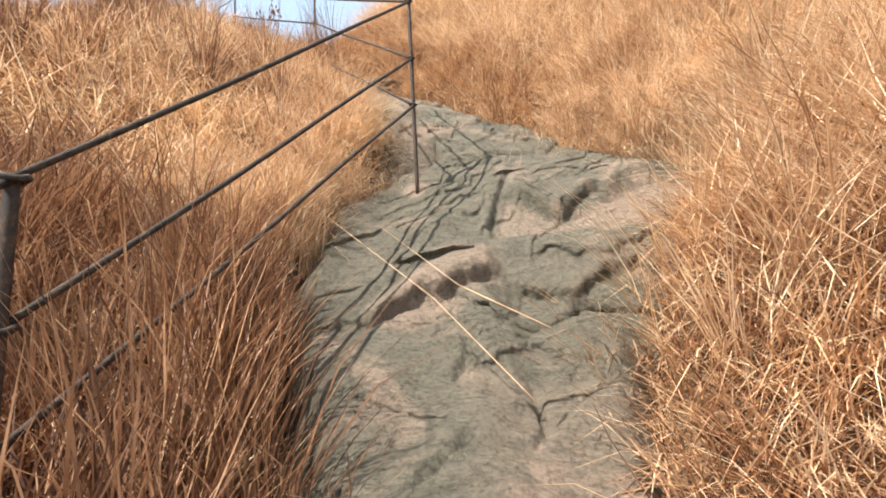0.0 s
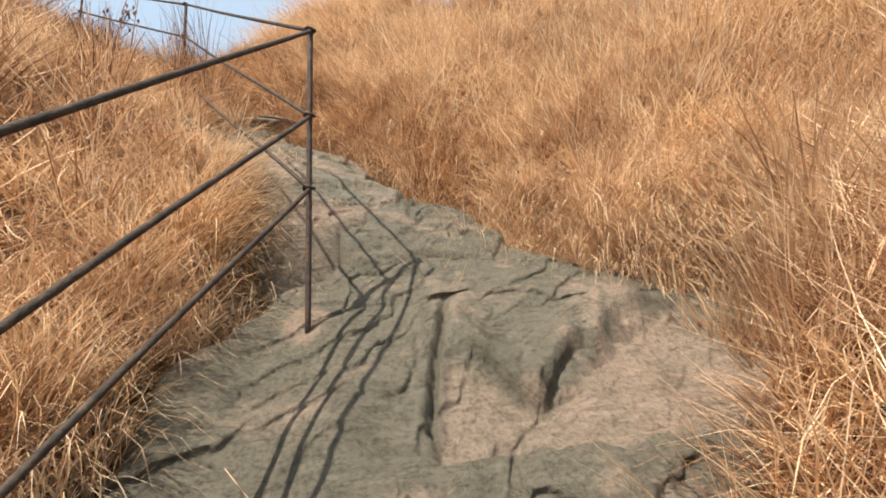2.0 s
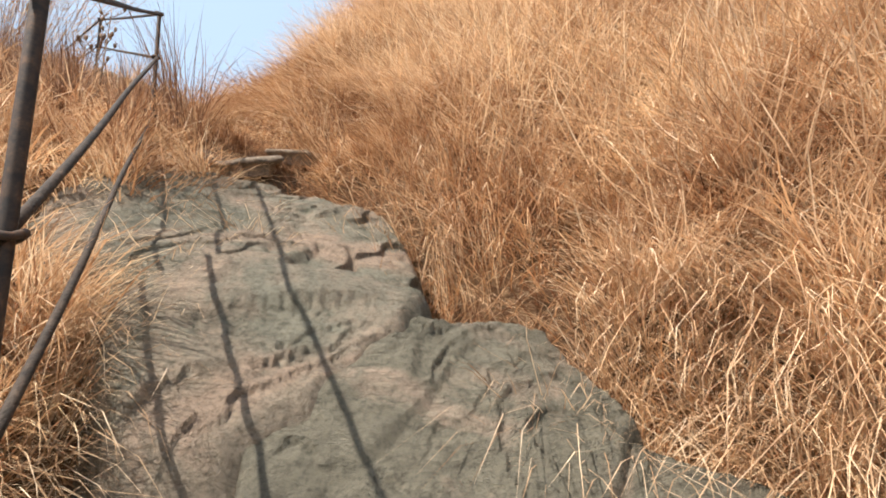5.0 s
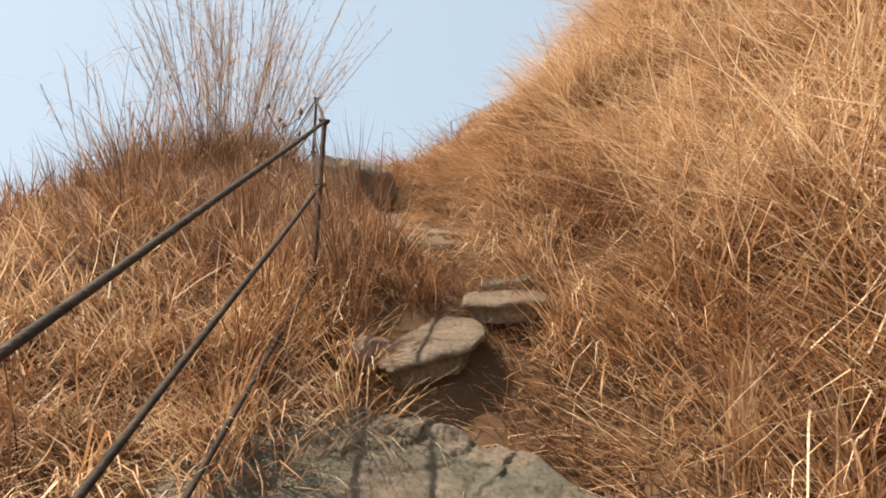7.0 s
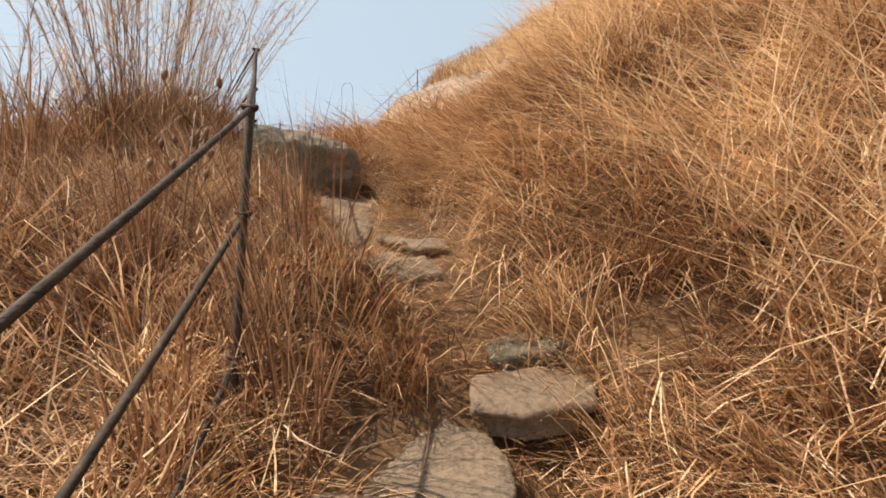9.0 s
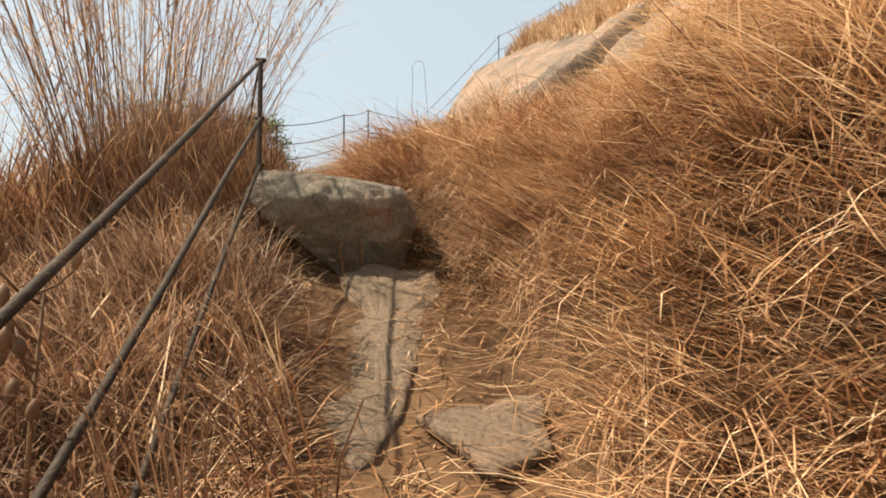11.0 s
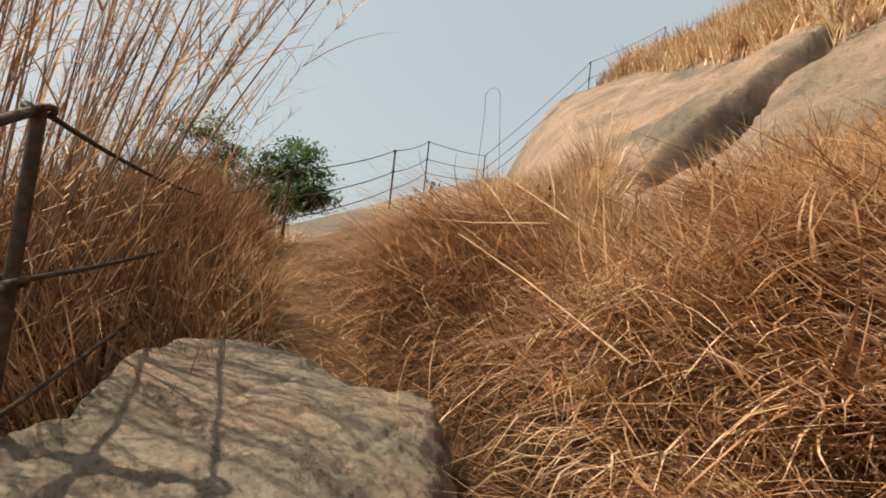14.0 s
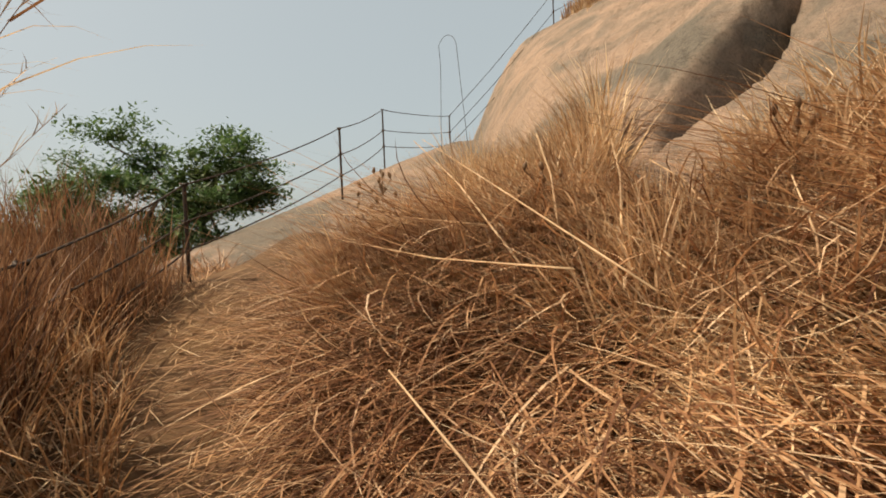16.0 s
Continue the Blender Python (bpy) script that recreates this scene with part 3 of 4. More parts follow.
def upper_relief(x, y):
    w = 0.03 * fbm(x * 7, y * 7, 61, 3)
    # a lifted-out block, and an overhung notch near the top
    block = smooth(0, 0.02, 0.11 - np.abs(x + 0.05 - 0.25 * (y - 5.2)) + w) * smooth(5.07, 5.1, y + w) * (1 - smooth(5.30, 5.33, y + 0.3 * x + w))
    notch = smooth(0, 0.03, 0.13 - np.abs(x) + w) * np.exp(-((y - 5.76 - 0.1 * x + w) / 0.035) ** 2)
    return -0.045 * block - 0.05 * np.exp(-((x - 0.07 + 0.3 * (y - 5.2)) / 0.014) ** 2) * smooth(5.05, 5.1, y) * (1 - smooth(5.36, 5.4, y)) - 0.07 * notch


UPPER = rock_slab("rock_outcrop", [(-1.2, 4.95), (-1.32, 5.4), (-1.1, 5.75), (-0.7, 5.95), (-0.3, 6.02), (0.0, 5.98), (0.22, 5.84), (0.38, 5.5), (0.42, 5.15), (0.15, 5.02), (-0.3, 4.88), (-0.7, 4.85)],
          above(0.12), M_SLAB, "sunlit sloping grey rock with small scalloped ridges", 0.5, 0.1, 0.027, 11, 0.75, 2.0, 0.05, 0.011, upper_relief)
split_faces(UPPER, lambda x, y: 0.75 * smooth(0, 0.1, 0.24 - np.hypot(x - 0.02, (y - 5.36) * 1.6) + 0.2 * fbm(x * 5, y * 5, 63, 3)))



def flat_stone(name, poly, z0, slope, thick, mat, label, seed, under=0.82, parent=None):
    """A flat stone with a broken rim, slightly domed top and undercut sides. slope: rise of its top along x and y."""
    cx, cy = sum(p[0] for p in poly) / len(poly), sum(p[1] for p in poly) / len(poly)
    rim = []
    for (ax, ay), (bx, by) in zip(poly, poly[1:] + poly[:1]):
        n = max(3, int(math.hypot(bx - ax, by - ay) / 0.02))
        for k in range(n):
            rim.append((ax + (bx - ax) * k / n, ay + (by - ay) * k / n))
    rim = np.array(rim)
    jag = 1 + 0.16 * fbm(rim[:, 0] * 7, rim[:, 1] * 7, seed, 4, 0.6)
    rim = np.stack([cx + (rim[:, 0] - cx) * jag, cy + (rim[:, 1] - cy) * jag], -1)
    m = len(rim)
    V, F = [], []
    rings = ((under - 0.1, -1.2), (under - 0.04, -0.75), (under + 0.05, -0.42), (0.985, -0.26), (1.0, -0.14), (0.99, -0.05), (0.955, 0.0), (0.86, 0.03), (0.74, 0.05), (0.6, 0.06), (0.45, 0.06), (0.3, 0.06), (0.15, 0.06))
    for r, h in rings:
        X, Y = cx + (rim[:, 0] - cx) * r, cy + (rim[:, 1] - cy) * r
        Z = z0 + slope[0] * (X - cx) + slope[1] * (Y - cy) + h * thick + strata(X, Y, seed, 0.4, 0.014, 2.6)[0]
        V += np.stack([X, Y, Z], -1).tolist()
    for i in range(len(rings) - 1):
        for k in range(m):
            F.append((i * m + k, i * m + (k + 1) % m, (i + 1) * m + (k + 1) % m, (i + 1) * m + k))
    F.append(tuple((len(rings) - 1) * m + k for k in range(m)))
    if parent:
        return mesh_object(name, V, F, mat, parent)
    return tagged(mesh_object(name, V, F, mat), label, "rock")


flat_stone("stone_step", [(-0.93, 5.98), (-0.84, 5.95), (-0.72, 5.98), (-0.58, 6.12), (-0.56, 6.24), (-0.70, 6.42), (-0.92, 6.45), (-0.97, 6.18)],
           4.27, (0.0, 0.42), 0.10, M_TRAIL, "flat stone step with a dark overhung front edge", 15, 0.76)
flat_stone("stone_step", [(-0.75, 6.4), (-0.6, 6.43), (-0.4, 6.56), (-0.44, 6.7), (-0.62, 6.72), (-0.8, 6.6)],
           4.49, (-0.1, 0.3), 0.09, M_TRAIL, "small angular stone step set among straw", 17, 0.78)
flat_stone("trail_stone", [(-0.78, 6.66), (-0.56, 6.78), (-0.5, 6.95), (-0.7, 7.02), (-0.88, 6.86)],
           4.6, (0.0, 0.3), 0.1, M_SLAB, "flat tan trail stone strewn with straw", 27)
flat_stone("trail_stone", [(-1.5, 6.93), (-1.42, 6.9), (-1.2, 6.92), (-1.1, 7.05), (-1.28, 7.2), (-1.5, 7.12)],
           4.93, (-0.2, 0.3), 0.12, M_TRAIL, "small half-buried trail stone dusted with straw", 18)
flat_stone("trail_stone", [(-1.66, 7.36), (-1.6, 7.52), (-1.42, 7.76), (-1.28, 7.5), (-1.36, 7.3)],
           5.08, (-0.2, 0.15), 0.12, M_TRAIL, "tan trail stone half covered with straw", 19)
flat_stone("trail_slab", [(-1.86, 7.05), (-2.1, 7.35), (-2.3, 7.72), (-2.6, 7.95), (-2.6, 8.15), (-2.28, 8.38), (-2.1, 8.1), (-1.92, 7.72), (-1.74, 7.4), (-1.68, 7.18)],
           5.305, (-0.3, 0.27), 0.13, M_PATH, "smooth pale trodden trail slab below the boulder", 20)
rock_slab("rock_shoulder", [(-5.6, 10.9), (-5.2, 12.5), (-5.4, 15.4), (-8.5, 15.8), (-10.2, 14), (-9.6, 11.5), (-8.2, 10.2), (-6.7, 10.3)],
          lambda x, y: 6.74 + 0.37 * (y - 10.8) - 0.10 * (x + 7.2) ** 2, M_DOME, "low smooth rock shoulder beyond the trail", 1.2, 0.4, 0.02, 29, 0.4, 0.9, 0.3, 0.05)


def boulder():
    """A block with a flat split top, rounded right shoulder and undercut front."""
    bm = bmesh.new()
    bmesh.ops.create_cube(bm, size=1)
    bmesh.ops.subdivide_edges(bm, edges=bm.edges[:], cuts=40, use_grid_fill=True)
    for v in bm.verts:
        p = v.co.copy() * 2
        r = (abs(p.x) ** 4 + abs(p.y) ** 4 + abs(p.z) ** 4) ** (1 / 4)
        p /= r
        n = noise.fractal(p * 1.1 + Vector((3.1, 0, 1)), 0.9, 2.1, 5)
        f = noise.fractal(p * 4.2, 0.8, 2.1, 5)
        q = p * (1 + 0.13 * n + 0.035 * f)
        if q.y < 0:
            q.y *= 1 - 0.45 * min(1.1, max(0, 0.55 - q.z))
        # the underside slants up to a thin lip
        q.z = max(q.z, min(0.62, -0.34 - 0.95 * q.x) + 0.12 * max(0, -q.y) - 0.15 + 0.05 * f)
        q.z = min(q.z, 0.86 + 0.06 * n + 0.02 * f)
        q.z *= 1 - 0.12 * max(q.x, 0) ** 2
        crack = noise.noise(Vector((p.x * 1.7, p.y * 1.7, 4.0)))
        q.z -= 0.05 * math.exp(-(crack / 0.035) ** 2) * (p.z > 0.5)
        v.co = Vector((q.x * 0.46, q.y * 0.46, q.z * 0.37))
    me = bpy.data.meshes.new("boulder")
    bm.to_mesh(me)
    bm.free()
    me.materials.append(M_BOULDER)
    me.shade_smooth()
    ob = new("boulder", me)
    ob.matrix_world = pose(-2.98, 8.27, 5.76, 9, 5, 38)
    return tagged(ob, "big blocky boulder with a pale split top and shaded reddish front", "boulder")


boulder()


# ---------------------------------------------------------------- rope railing
def post(x, y, foot, top, lean=(0, 0), radius=0.013, rails=(0.99, 0.66, 0.4)):
    base = new("railing_post")
    base.location = (x, y, foot)
    h = top - foot
    V, F = tube([(lean[0] * u, lean[1] * u, h * u) for u in (-0.15, 0, 0.3, 0.6, 0.85, 0.98, 1.0)], radius, 10, [radius] * 5 + [radius, radius * 0.7])
    mesh_object("rod", V, F, M_IRON, base)
    for u in rails:
        c = Vector((lean[0] * u, lean[1] * u, h * u))
        ring = [(c.x + 1.7 * radius * math.cos(a), c.y + 1.7 * radius * math.sin(a), c.z + 0.006 * math.sin(2 * a)) for a in np.linspace(0, 2 * math.pi, 13)]
        V, F = tube(ring, radius * 0.55, 6)
        mesh_object("eyelet", V, F, M_IRON, base)
    tagged(base, "thin rusty iron railing post with rope eyelets", "railing post", "posts of the rope railing")
    return [Vector((x, y, foot)) + Vector((lean[0], lean[1], h)) * u for u in rails]


def rope(a, b, radius, sag):
    a, b = Vector(a), Vector(b)
    n = 22
    pts = []
    for i in range(n + 1):
        u = i / n
        p = a.lerp(b, u)
        p.z -= sag * 4 * u * (1 - u)
        p.x += 0.006 * math.sin(9 * u + a.x)
        pts.append(p)
    V, F = tube(pts, radius, 8)
    return V, F


POSTS = [post(-1.15, -0.6, -1.0, 0.0), post(-1.0, 1.83, 0.72, 1.72, (0, 0), 0.016), post(-0.19, 3.85, 2.3, 3.6, (0.0, 0.02)),
         post(-1.37, 6.09, 4.1, 5.37, (-0.03, 0.05), 0.013, (0.99, 0.72, 0.38)), post(-3.03, 7.77, 5.7, 6.68, (-0.02, 0.02)),
         post(-4.92, 8.99, 6.2, 6.78), post(-5.75, 10.0, 6.5, 7.22), post(-6.95, 12.35, 7.2, 8.12), post(-8.15, 14.3, 7.9, 8.9), post(-8.3, 16.3, 8.2, 9.15)]
POSTS_UP = [post(-6.97, 18.3, 10.6, 11.8), post(-6.2, 21.0, 12.3, 13.7)]
for run, thick, slack in ((POSTS[:5], 0.0095, 0.0), (POSTS[4:], 0.006, 0.014), ([POSTS[-1]] + POSTS_UP, 0.006, 0.014)):
    for ends_a, ends_b in zip(run, run[1:]):
        for a, b in zip(ends_a, ends_b):
            V, F = rope(a, b, thick, 0.006 + slack * (b - a).length)
            tagged(mesh_object("railing_rope", V, F, M_CABLE), "taut dark steel rope strung between railing posts", "rope", "ropes of the railing")


# ---------------------------------------------------------------- dry grass
def clear(x, y):
    """1 where nothing grows: the trodden slabs, the step and the hollow under the boulder."""
    ax, ay, bx, by = -1.76, 7.12, -2.42, 8.15
    u = np.clip(((x - ax) * (bx - ax) + (y - ay) * (by - ay)) / ((bx - ax) ** 2 + (by - ay) ** 2), 0, 1)
    slab = 1 - smooth(0.1, 0.2, np.hypot(x - ax - u * (bx - ax), y - ay - u * (by - ay)) + 0.08 * fbm(x * 5, y * 5, 91, 2))
    # the trodden way past the boulder
    for (ax, ay), (bx, by) in (((-2.5, 8.4), (-3.5, 8.85)), ((-3.5, 8.85), (-4.7, 9.5))):
        u = np.clip(((x - ax) * (bx - ax) + (y - ay) * (by - ay)) / ((bx - ax) ** 2 + (by - ay) ** 2), 0, 1)
        slab = np.maximum(slab, 0.75 - 0.75 * smooth(0.12, 0.24, np.hypot(x - ax - u * (bx - ax), y - ay - u * (by - ay))))
    cave = 1 - smooth(0.26, 0.36, np.hypot((x + 2.97) * 0.8, y - 7.98))
    step = 1 - smooth(0.2, 0.32, np.hypot(x + 0.8, y - 6.2))
    return np.maximum(np.maximum(0.93 * slab, cave), step)


def scatter(n, x0, x1, y0, y1, weight, seed):
    """About n places in a rectangle, thinned by weight(x, y) from 0 to 1."""
    g = np.random.default_rng(seed)
    x, y = g.uniform(x0, x1, n), g.uniform(y0, y1, n)
    k = g.random(n) < weight(x, y) * (1 - clear(x, y))
    return x[k], y[k]


def bare(x, y):
    """1 in the grass, 0 on the bare trail, ragged between."""
    s, d, z, wl, wr = trail(x, y)
    rag = 0.22 * fbm(x * 2.2, y * 2.2, 70, 3)
    return np.maximum(smooth(-0.02, 0.12, d - wr + rag), smooth(-0.02, 0.12, -d - wl + rag))


def on_dome(x, y):
    return dome_z(x, y) > ground_z(x, y) + 0.02


def floor_z(x, y):
    return np.maximum(ground_z(x, y), np.where((y > 7.5) & (x > -12), dome_z(x, y), -1e3))


DOWN = -2.0     # azimuth of the fall of the hill


def coarse(x, y):
    """Stems grow thicker away from the trodden line."""
    return 1.15 + 0.4 * np.clip(np.abs(trail(x, y)[1]) - 0.6, 0, 3.2)


def turf(name, n, box, weight, seed, length, width, mat, label, tilt=(0.2, 0.9), curl=(0.2, 1.2), bias=0.5, toward=DOWN, spread_az=1.0, segments=3, clump=1.3, lift=0.0):
    x, y = scatter(n, *box, weight, seed)
    m = len(x)
    g = np.random.default_rng(seed + 1)
    z = floor_z(x, y) - 0.02 + lift * g.random(m)
    # neighbouring stems lean alike
    az = np.where(g.random(m) < bias, toward + g.normal(0, 0.35 * spread_az, m) + 2.2 * fbm(x * clump, y * clump, seed + 5, 3), g.uniform(-math.pi, math.pi, m))
    tuft = 0.75 + 0.9 * np.clip(fbm(x * 1.7, y * 1.7, seed + 8, 3) + 0.3, 0, 1)
    L = g.uniform(*length, m) * tuft
    ob = ribbons(name, np.stack([x, y, z], -1), az, g.uniform(*tilt, m), g.uniform(*curl, m), L, g.uniform(*width, m) * coarse(x, y), mat, segments, sway=g.normal(0, 0.5, m))
    return tagged(ob, label, "grass", kind="stuff")


def right_of(x, y, lo=0.0, hi=9.0):
    s, d, z, wl, wr = trail(x, y)
    return ((d > lo) & (d < hi)).astype(float)


def near_bank(x, y):
    s, d, z, wl, wr = trail(x, y)
    e = np.where(d > 0, d - wr, -d - wl)
    hollow = 1 - 0.9 * smooth(0.0, 0.25, 0.55 - np.hypot(x + 2.55, y - 7.62))
    return hollow * bare(x, y) * (1 - 0.6 * smooth(1.6, 4.0, e)) * ~on_dome(x, y)


def lower_side(x, y):
    return near_bank(x, y) * (1 - right_of(x, y, -0.2))


def mound(x, y):
    s, d, z, wl, wr = trail(x, y)
    return (smooth(0.6, 0.85, np.hypot(x + 2.45, y - 8.45)) * smooth(11.8, 12.8, s) * (1 - smooth(16.3, 17.0, s)) * smooth(0.6, 0.85, d + 0.33 * smooth(14.2, 14.7, s)) * (1 - smooth(2.0, 2.6, d)))


def upper_side(x, y):
    s, d, z, wl, wr = trail(x, y)
    walked = smooth(10.6, 11.0, s) * (1 - smooth(13.0, 13.4, s)) * (1 - smooth(-0.05, 0.1, d - wr))
    passed = smooth(13.0, 13.5, s) * (1 - smooth(0.35, 0.6, d - wr))
    return near_bank(x, y) * right_of(x, y, 0.2) * (1 - 0.85 * mound(x, y)) * (1 - 0.85 * walked) * (1 - passed)


def tussocks(name, n, stems, box, weight, seed, length, width, mat, label, lean=(0.15, 0.7), droop=(0.5, 1.7), toward=DOWN, foot=0.09, wander=2.0, segments=3):
    """Clumps of stems that spring from one root, lean one way and hang over."""
    cx, cy = scatter(n, *box, weight, seed)
    g = np.random.default_rng(seed + 1)
    m = len(cx)
    count = g.integers(stems // 2, stems * 3 // 2, m)
    own = np.repeat(np.arange(m), count)
    t = len(own)
    r, a = foot * np.sqrt(g.random(t)) * g.uniform(0.6, 1.5, m)[own], g.uniform(-math.pi, math.pi, t)
    x, y = cx[own] + r * np.cos(a), cy[own] + r * np.sin(a)
    s, d, z, wl, wr = trail(x, y)
    main = toward + wander * fbm(cx * 0.9, cy * 0.9, seed + 5, 3) + g.normal(0, 0.75, m)
    pull = g.uniform(0.3, 0.9, m)[own]
    vx, vy = pull * np.cos(main[own]) + (1 - pull) * np.cos(a), pull * np.sin(main[own]) + (1 - pull) * np.sin(a)
    az = np.arctan2(vy, vx) + g.normal(0, 0.45, t)
    laid = 0.45 * smooth(10.0, 12.0, s) * (d > 0)
    tall = 0.5 + 0.85 * np.clip(fbm(cx * 1.5, cy * 1.5, seed + 15, 3) + 0.42, 0, 1)
    L = (g.uniform(*length, m) * tall)[own] * g.uniform(0.55, 1.1, t)
    tilt, curl = laid + g.uniform(*lean, m)[own] * g.uniform(0.5, 1.4, t), g.uniform(*droop, m)[own] * g.uniform(0.6, 1.3, t)
    ob = ribbons(name, np.stack([x, y, floor_z(x, y) - 0.02], -1), az, tilt, curl, L, g.uniform(*width, t) * coarse(x, y), mat, segments, sway=g.normal(0, 0.55, t))
    return tagged(ob, label, "grass", kind="stuff")


# litter and matted stems that cover the soil, coloured dark for shade between stems
turf("dry_grass", 110000, (-6.5, 4.4, 0.8, 11.4), near_bank, 101, (0.12, 0.34), (0.003, 0.007), M_MOUND,
     "dense matted dry straw-coloured grass on the hillside", (0.6, 1.5), (0.1, 0.8), 0.5)
def off_trail(x, y):
    s, d, z, wl, wr = trail(x, y)
    return smooth(0.2, 0.65, np.where(d > 0, d - wr, -d - wl))


def early(x, y):
    return 1 - smooth(9.5, 11.0, trail(x, y)[0])


# hanging tufts above the trail
tussocks("dry_grass", 3300, 42, (-4.0, 4.6, 0.6, 11.0), upper_side, 111, (0.28, 0.66), (0.003, 0.006), M_STRAW,
         "tangled tussocks of dry grass leaning down the bank", (0.3, 1.25), (0.4, 1.9), -2.4, 0.09, 3.5)
tussocks("dry_grass", 620, 40, (-2.5, 4.6, 0.6, 9.5), lambda x, y: upper_side(x, y) * (0.2 + 0.8 * early(x, y)), 116, (0.4, 0.85), (0.003, 0.0055), M_PALE,
         "tall pale dry grass standing on the bank above the trail", (0.02, 0.45), (0.2, 1.5), -2.4, 0.09, 3.0)
# broken stems caught across the others
turf("dry_grass", 80000, (-3.0, 4.6, 2.0, 9.0), lambda x, y: upper_side(x, y) * off_trail(x, y) * (1 - mound(x, y)) * (1 - 0.95 * smooth(10.2, 11, trail(x, y)[0])), 118, (0.25, 0.75), (0.0028, 0.005), M_PALE,
     "broken pale stems caught across the grass", (0.5, 1.6), (-0.3, 1.0), 0.0, lift=0.42)
# lodged stems lying in swathes
turf("dry_grass", 62000, (-3.2, 4.4, 2.2, 10.4), lambda x, y: upper_side(x, y) * off_trail(x, y) * (1 - smooth(9.0, 10.0, trail(x, y)[0])), 171, (0.3, 0.6), (0.003, 0.0055), M_PALE,
     "pale lodged grass lying in swathes across the bank", (0.55, 1.35), (0.3, 1.3), 0.75, -2.5, 1.2, 3, 2.4, 0.2)


turf("lodged_straw", 34000, (-2.4, 2.0, 6.0, 9.4), lambda x, y: upper_side(x, y) * smooth(0.75, 1.0, trail(x, y)[1]) * smooth(10.0, 10.8, trail(x, y)[0]), 231, (0.35, 0.75), (0.003, 0.0055), M_PALE,
     "pale lodged straw lying across the bank", (0.9, 1.5), (0.0, 0.9), 0.8, -2.5, 1.2, 4, 1.6, 0.24)


def beside_rail(x, y):
    return smooth(3.2, 3.6, y) * (1 - smooth(5.6, 6.1, y)) * smooth(-2.9, -2.4, x) * (1 - smooth(-0.55, -0.4, x))


def brush(x, y):
    s, d, z, wl, wr = trail(x, y)
    return smooth(10.8, 11.3, s) * (1 - smooth(13.3, 13.8, s)) * (1 - smooth(-0.5, -0.36, d + wl)) * smooth(-3.0, -2.2, d)


tussocks("dark_brush", 900, 50, (-4.8, -0.8, 5.2, 8.6), brush, 181, (0.3, 0.6), (0.0025, 0.005), M_BRUSH,
         "tangled purplish-brown dry brush below the trail", (0.2, 1.0), (0.6, 1.8), -1.3, 0.1, 3.0)


def rock_fringe(x, y):
    line = np.where(x < 0.9, 4.6 + 0.3 * (x - 0.9), 4.62 - 0.36 * (x - 0.9))
    return smooth(-0.02, 0.04, y - line) * (1 - smooth(0.25, 0.5, y - line)) * (x > 0.75) * (x < 2.7)


tussocks("hanging_grass", 900, 60, (0.7, 2.75, 3.6, 5.2), rock_fringe, 173, (0.3, 0.7), (0.0025, 0.005), M_PALE,
         "long pale hair-like grass hanging over the rock edge", (0.5, 1.1), (1.0, 1.9), -1.9, 0.08, 1.2, 4)
tussocks("hanging_grass", 190, 90, (1.35, 2.5, 3.7, 4.6), lambda x, y: rock_fringe(x, y), 177, (0.75, 1.15), (0.003, 0.0055), M_PALE,
         "long pale grass tuft combed down over the rock", (0.2, 0.6), (1.9, 2.5), -1.8, 0.07, 0.6, 5)
tussocks("dry_grass", 520, 54, (-3.0, -0.4, 3.2, 6.2), beside_rail, 175, (0.3, 0.55), (0.003, 0.0055), M_PALE,
         "low pale drooping grass mounds beside the railing", (0.4, 1.0), (0.9, 2.0), -1.3, 0.09, 2.5, 4)


def over_edge(x, y):
    return smooth(0, 0.12, 0.34 - np.abs(x + 0.95 - 0.25 * (y - 4.0))) * smooth(3.1, 3.4, y) * (1 - smooth(4.7, 5.0, y))


tussocks("hanging_grass", 420, 60, (-1.6, -0.3, 3.0, 5.0), over_edge, 221, (0.35, 0.62), (0.003, 0.005), M_PALE,
         "long pale grass hanging in a mop over the edge of the rock", (0.3, 0.8), (1.2, 2.2), -1.1, 0.08, 1.0, 5)


def round_post(x, y):
    return smooth(0, 0.1, 0.42 - np.hypot(x + 2.95, y - 7.58))


tussocks("curled_blade", 90, 9, (-3.5, -2.4, 7.1, 8.1), round_post, 223, (0.45, 0.8), (0.005, 0.009), M_BLEACHED,
         "bleached curling grass blades tangled round the railing post", (0.05, 0.6), (1.0, 2.6), -0.8, 0.1, 3.0, 5)
# below the trail
tussocks("dry_grass", 2700, 34, (-6.0, 0.6, 0.6, 9.3), lambda x, y: lower_side(x, y) * (0.6 + 0.4 * smooth(2.6, 3.4, y)) * (1 - 0.75 * beside_rail(x, y)) * (1 - 0.7 * brush(x, y)) * (1 - smooth(11.0, 11.4, trail(x, y)[0]) * (1 - smooth(13.2, 13.6, trail(x, y)[0])) * (1 - off_trail(x, y))), 121, (0.26, 0.62), (0.004, 0.008), M_STRAW,
         "tangled dry grass below the trail and around the railing", (0.1, 0.9), (0.5, 2.1), -1.3, 0.09, 3.5)
tussocks("dry_grass", 760, 38, (-5.0, 0.4, 0.6, 8.4), lambda x, y: lower_side(x, y) * (1 - 0.8 * beside_rail(x, y)) * (1 - 0.85 * brush(x, y)) * (0.2 + 0.8 * off_trail(x, y)), 126, (0.45, 0.85), (0.0035, 0.007), M_RUST,
         "tall rust-brown dry grass around the railing", (0.02, 0.4), (0.1, 1.2), -1.3, 0.09, 2.5)
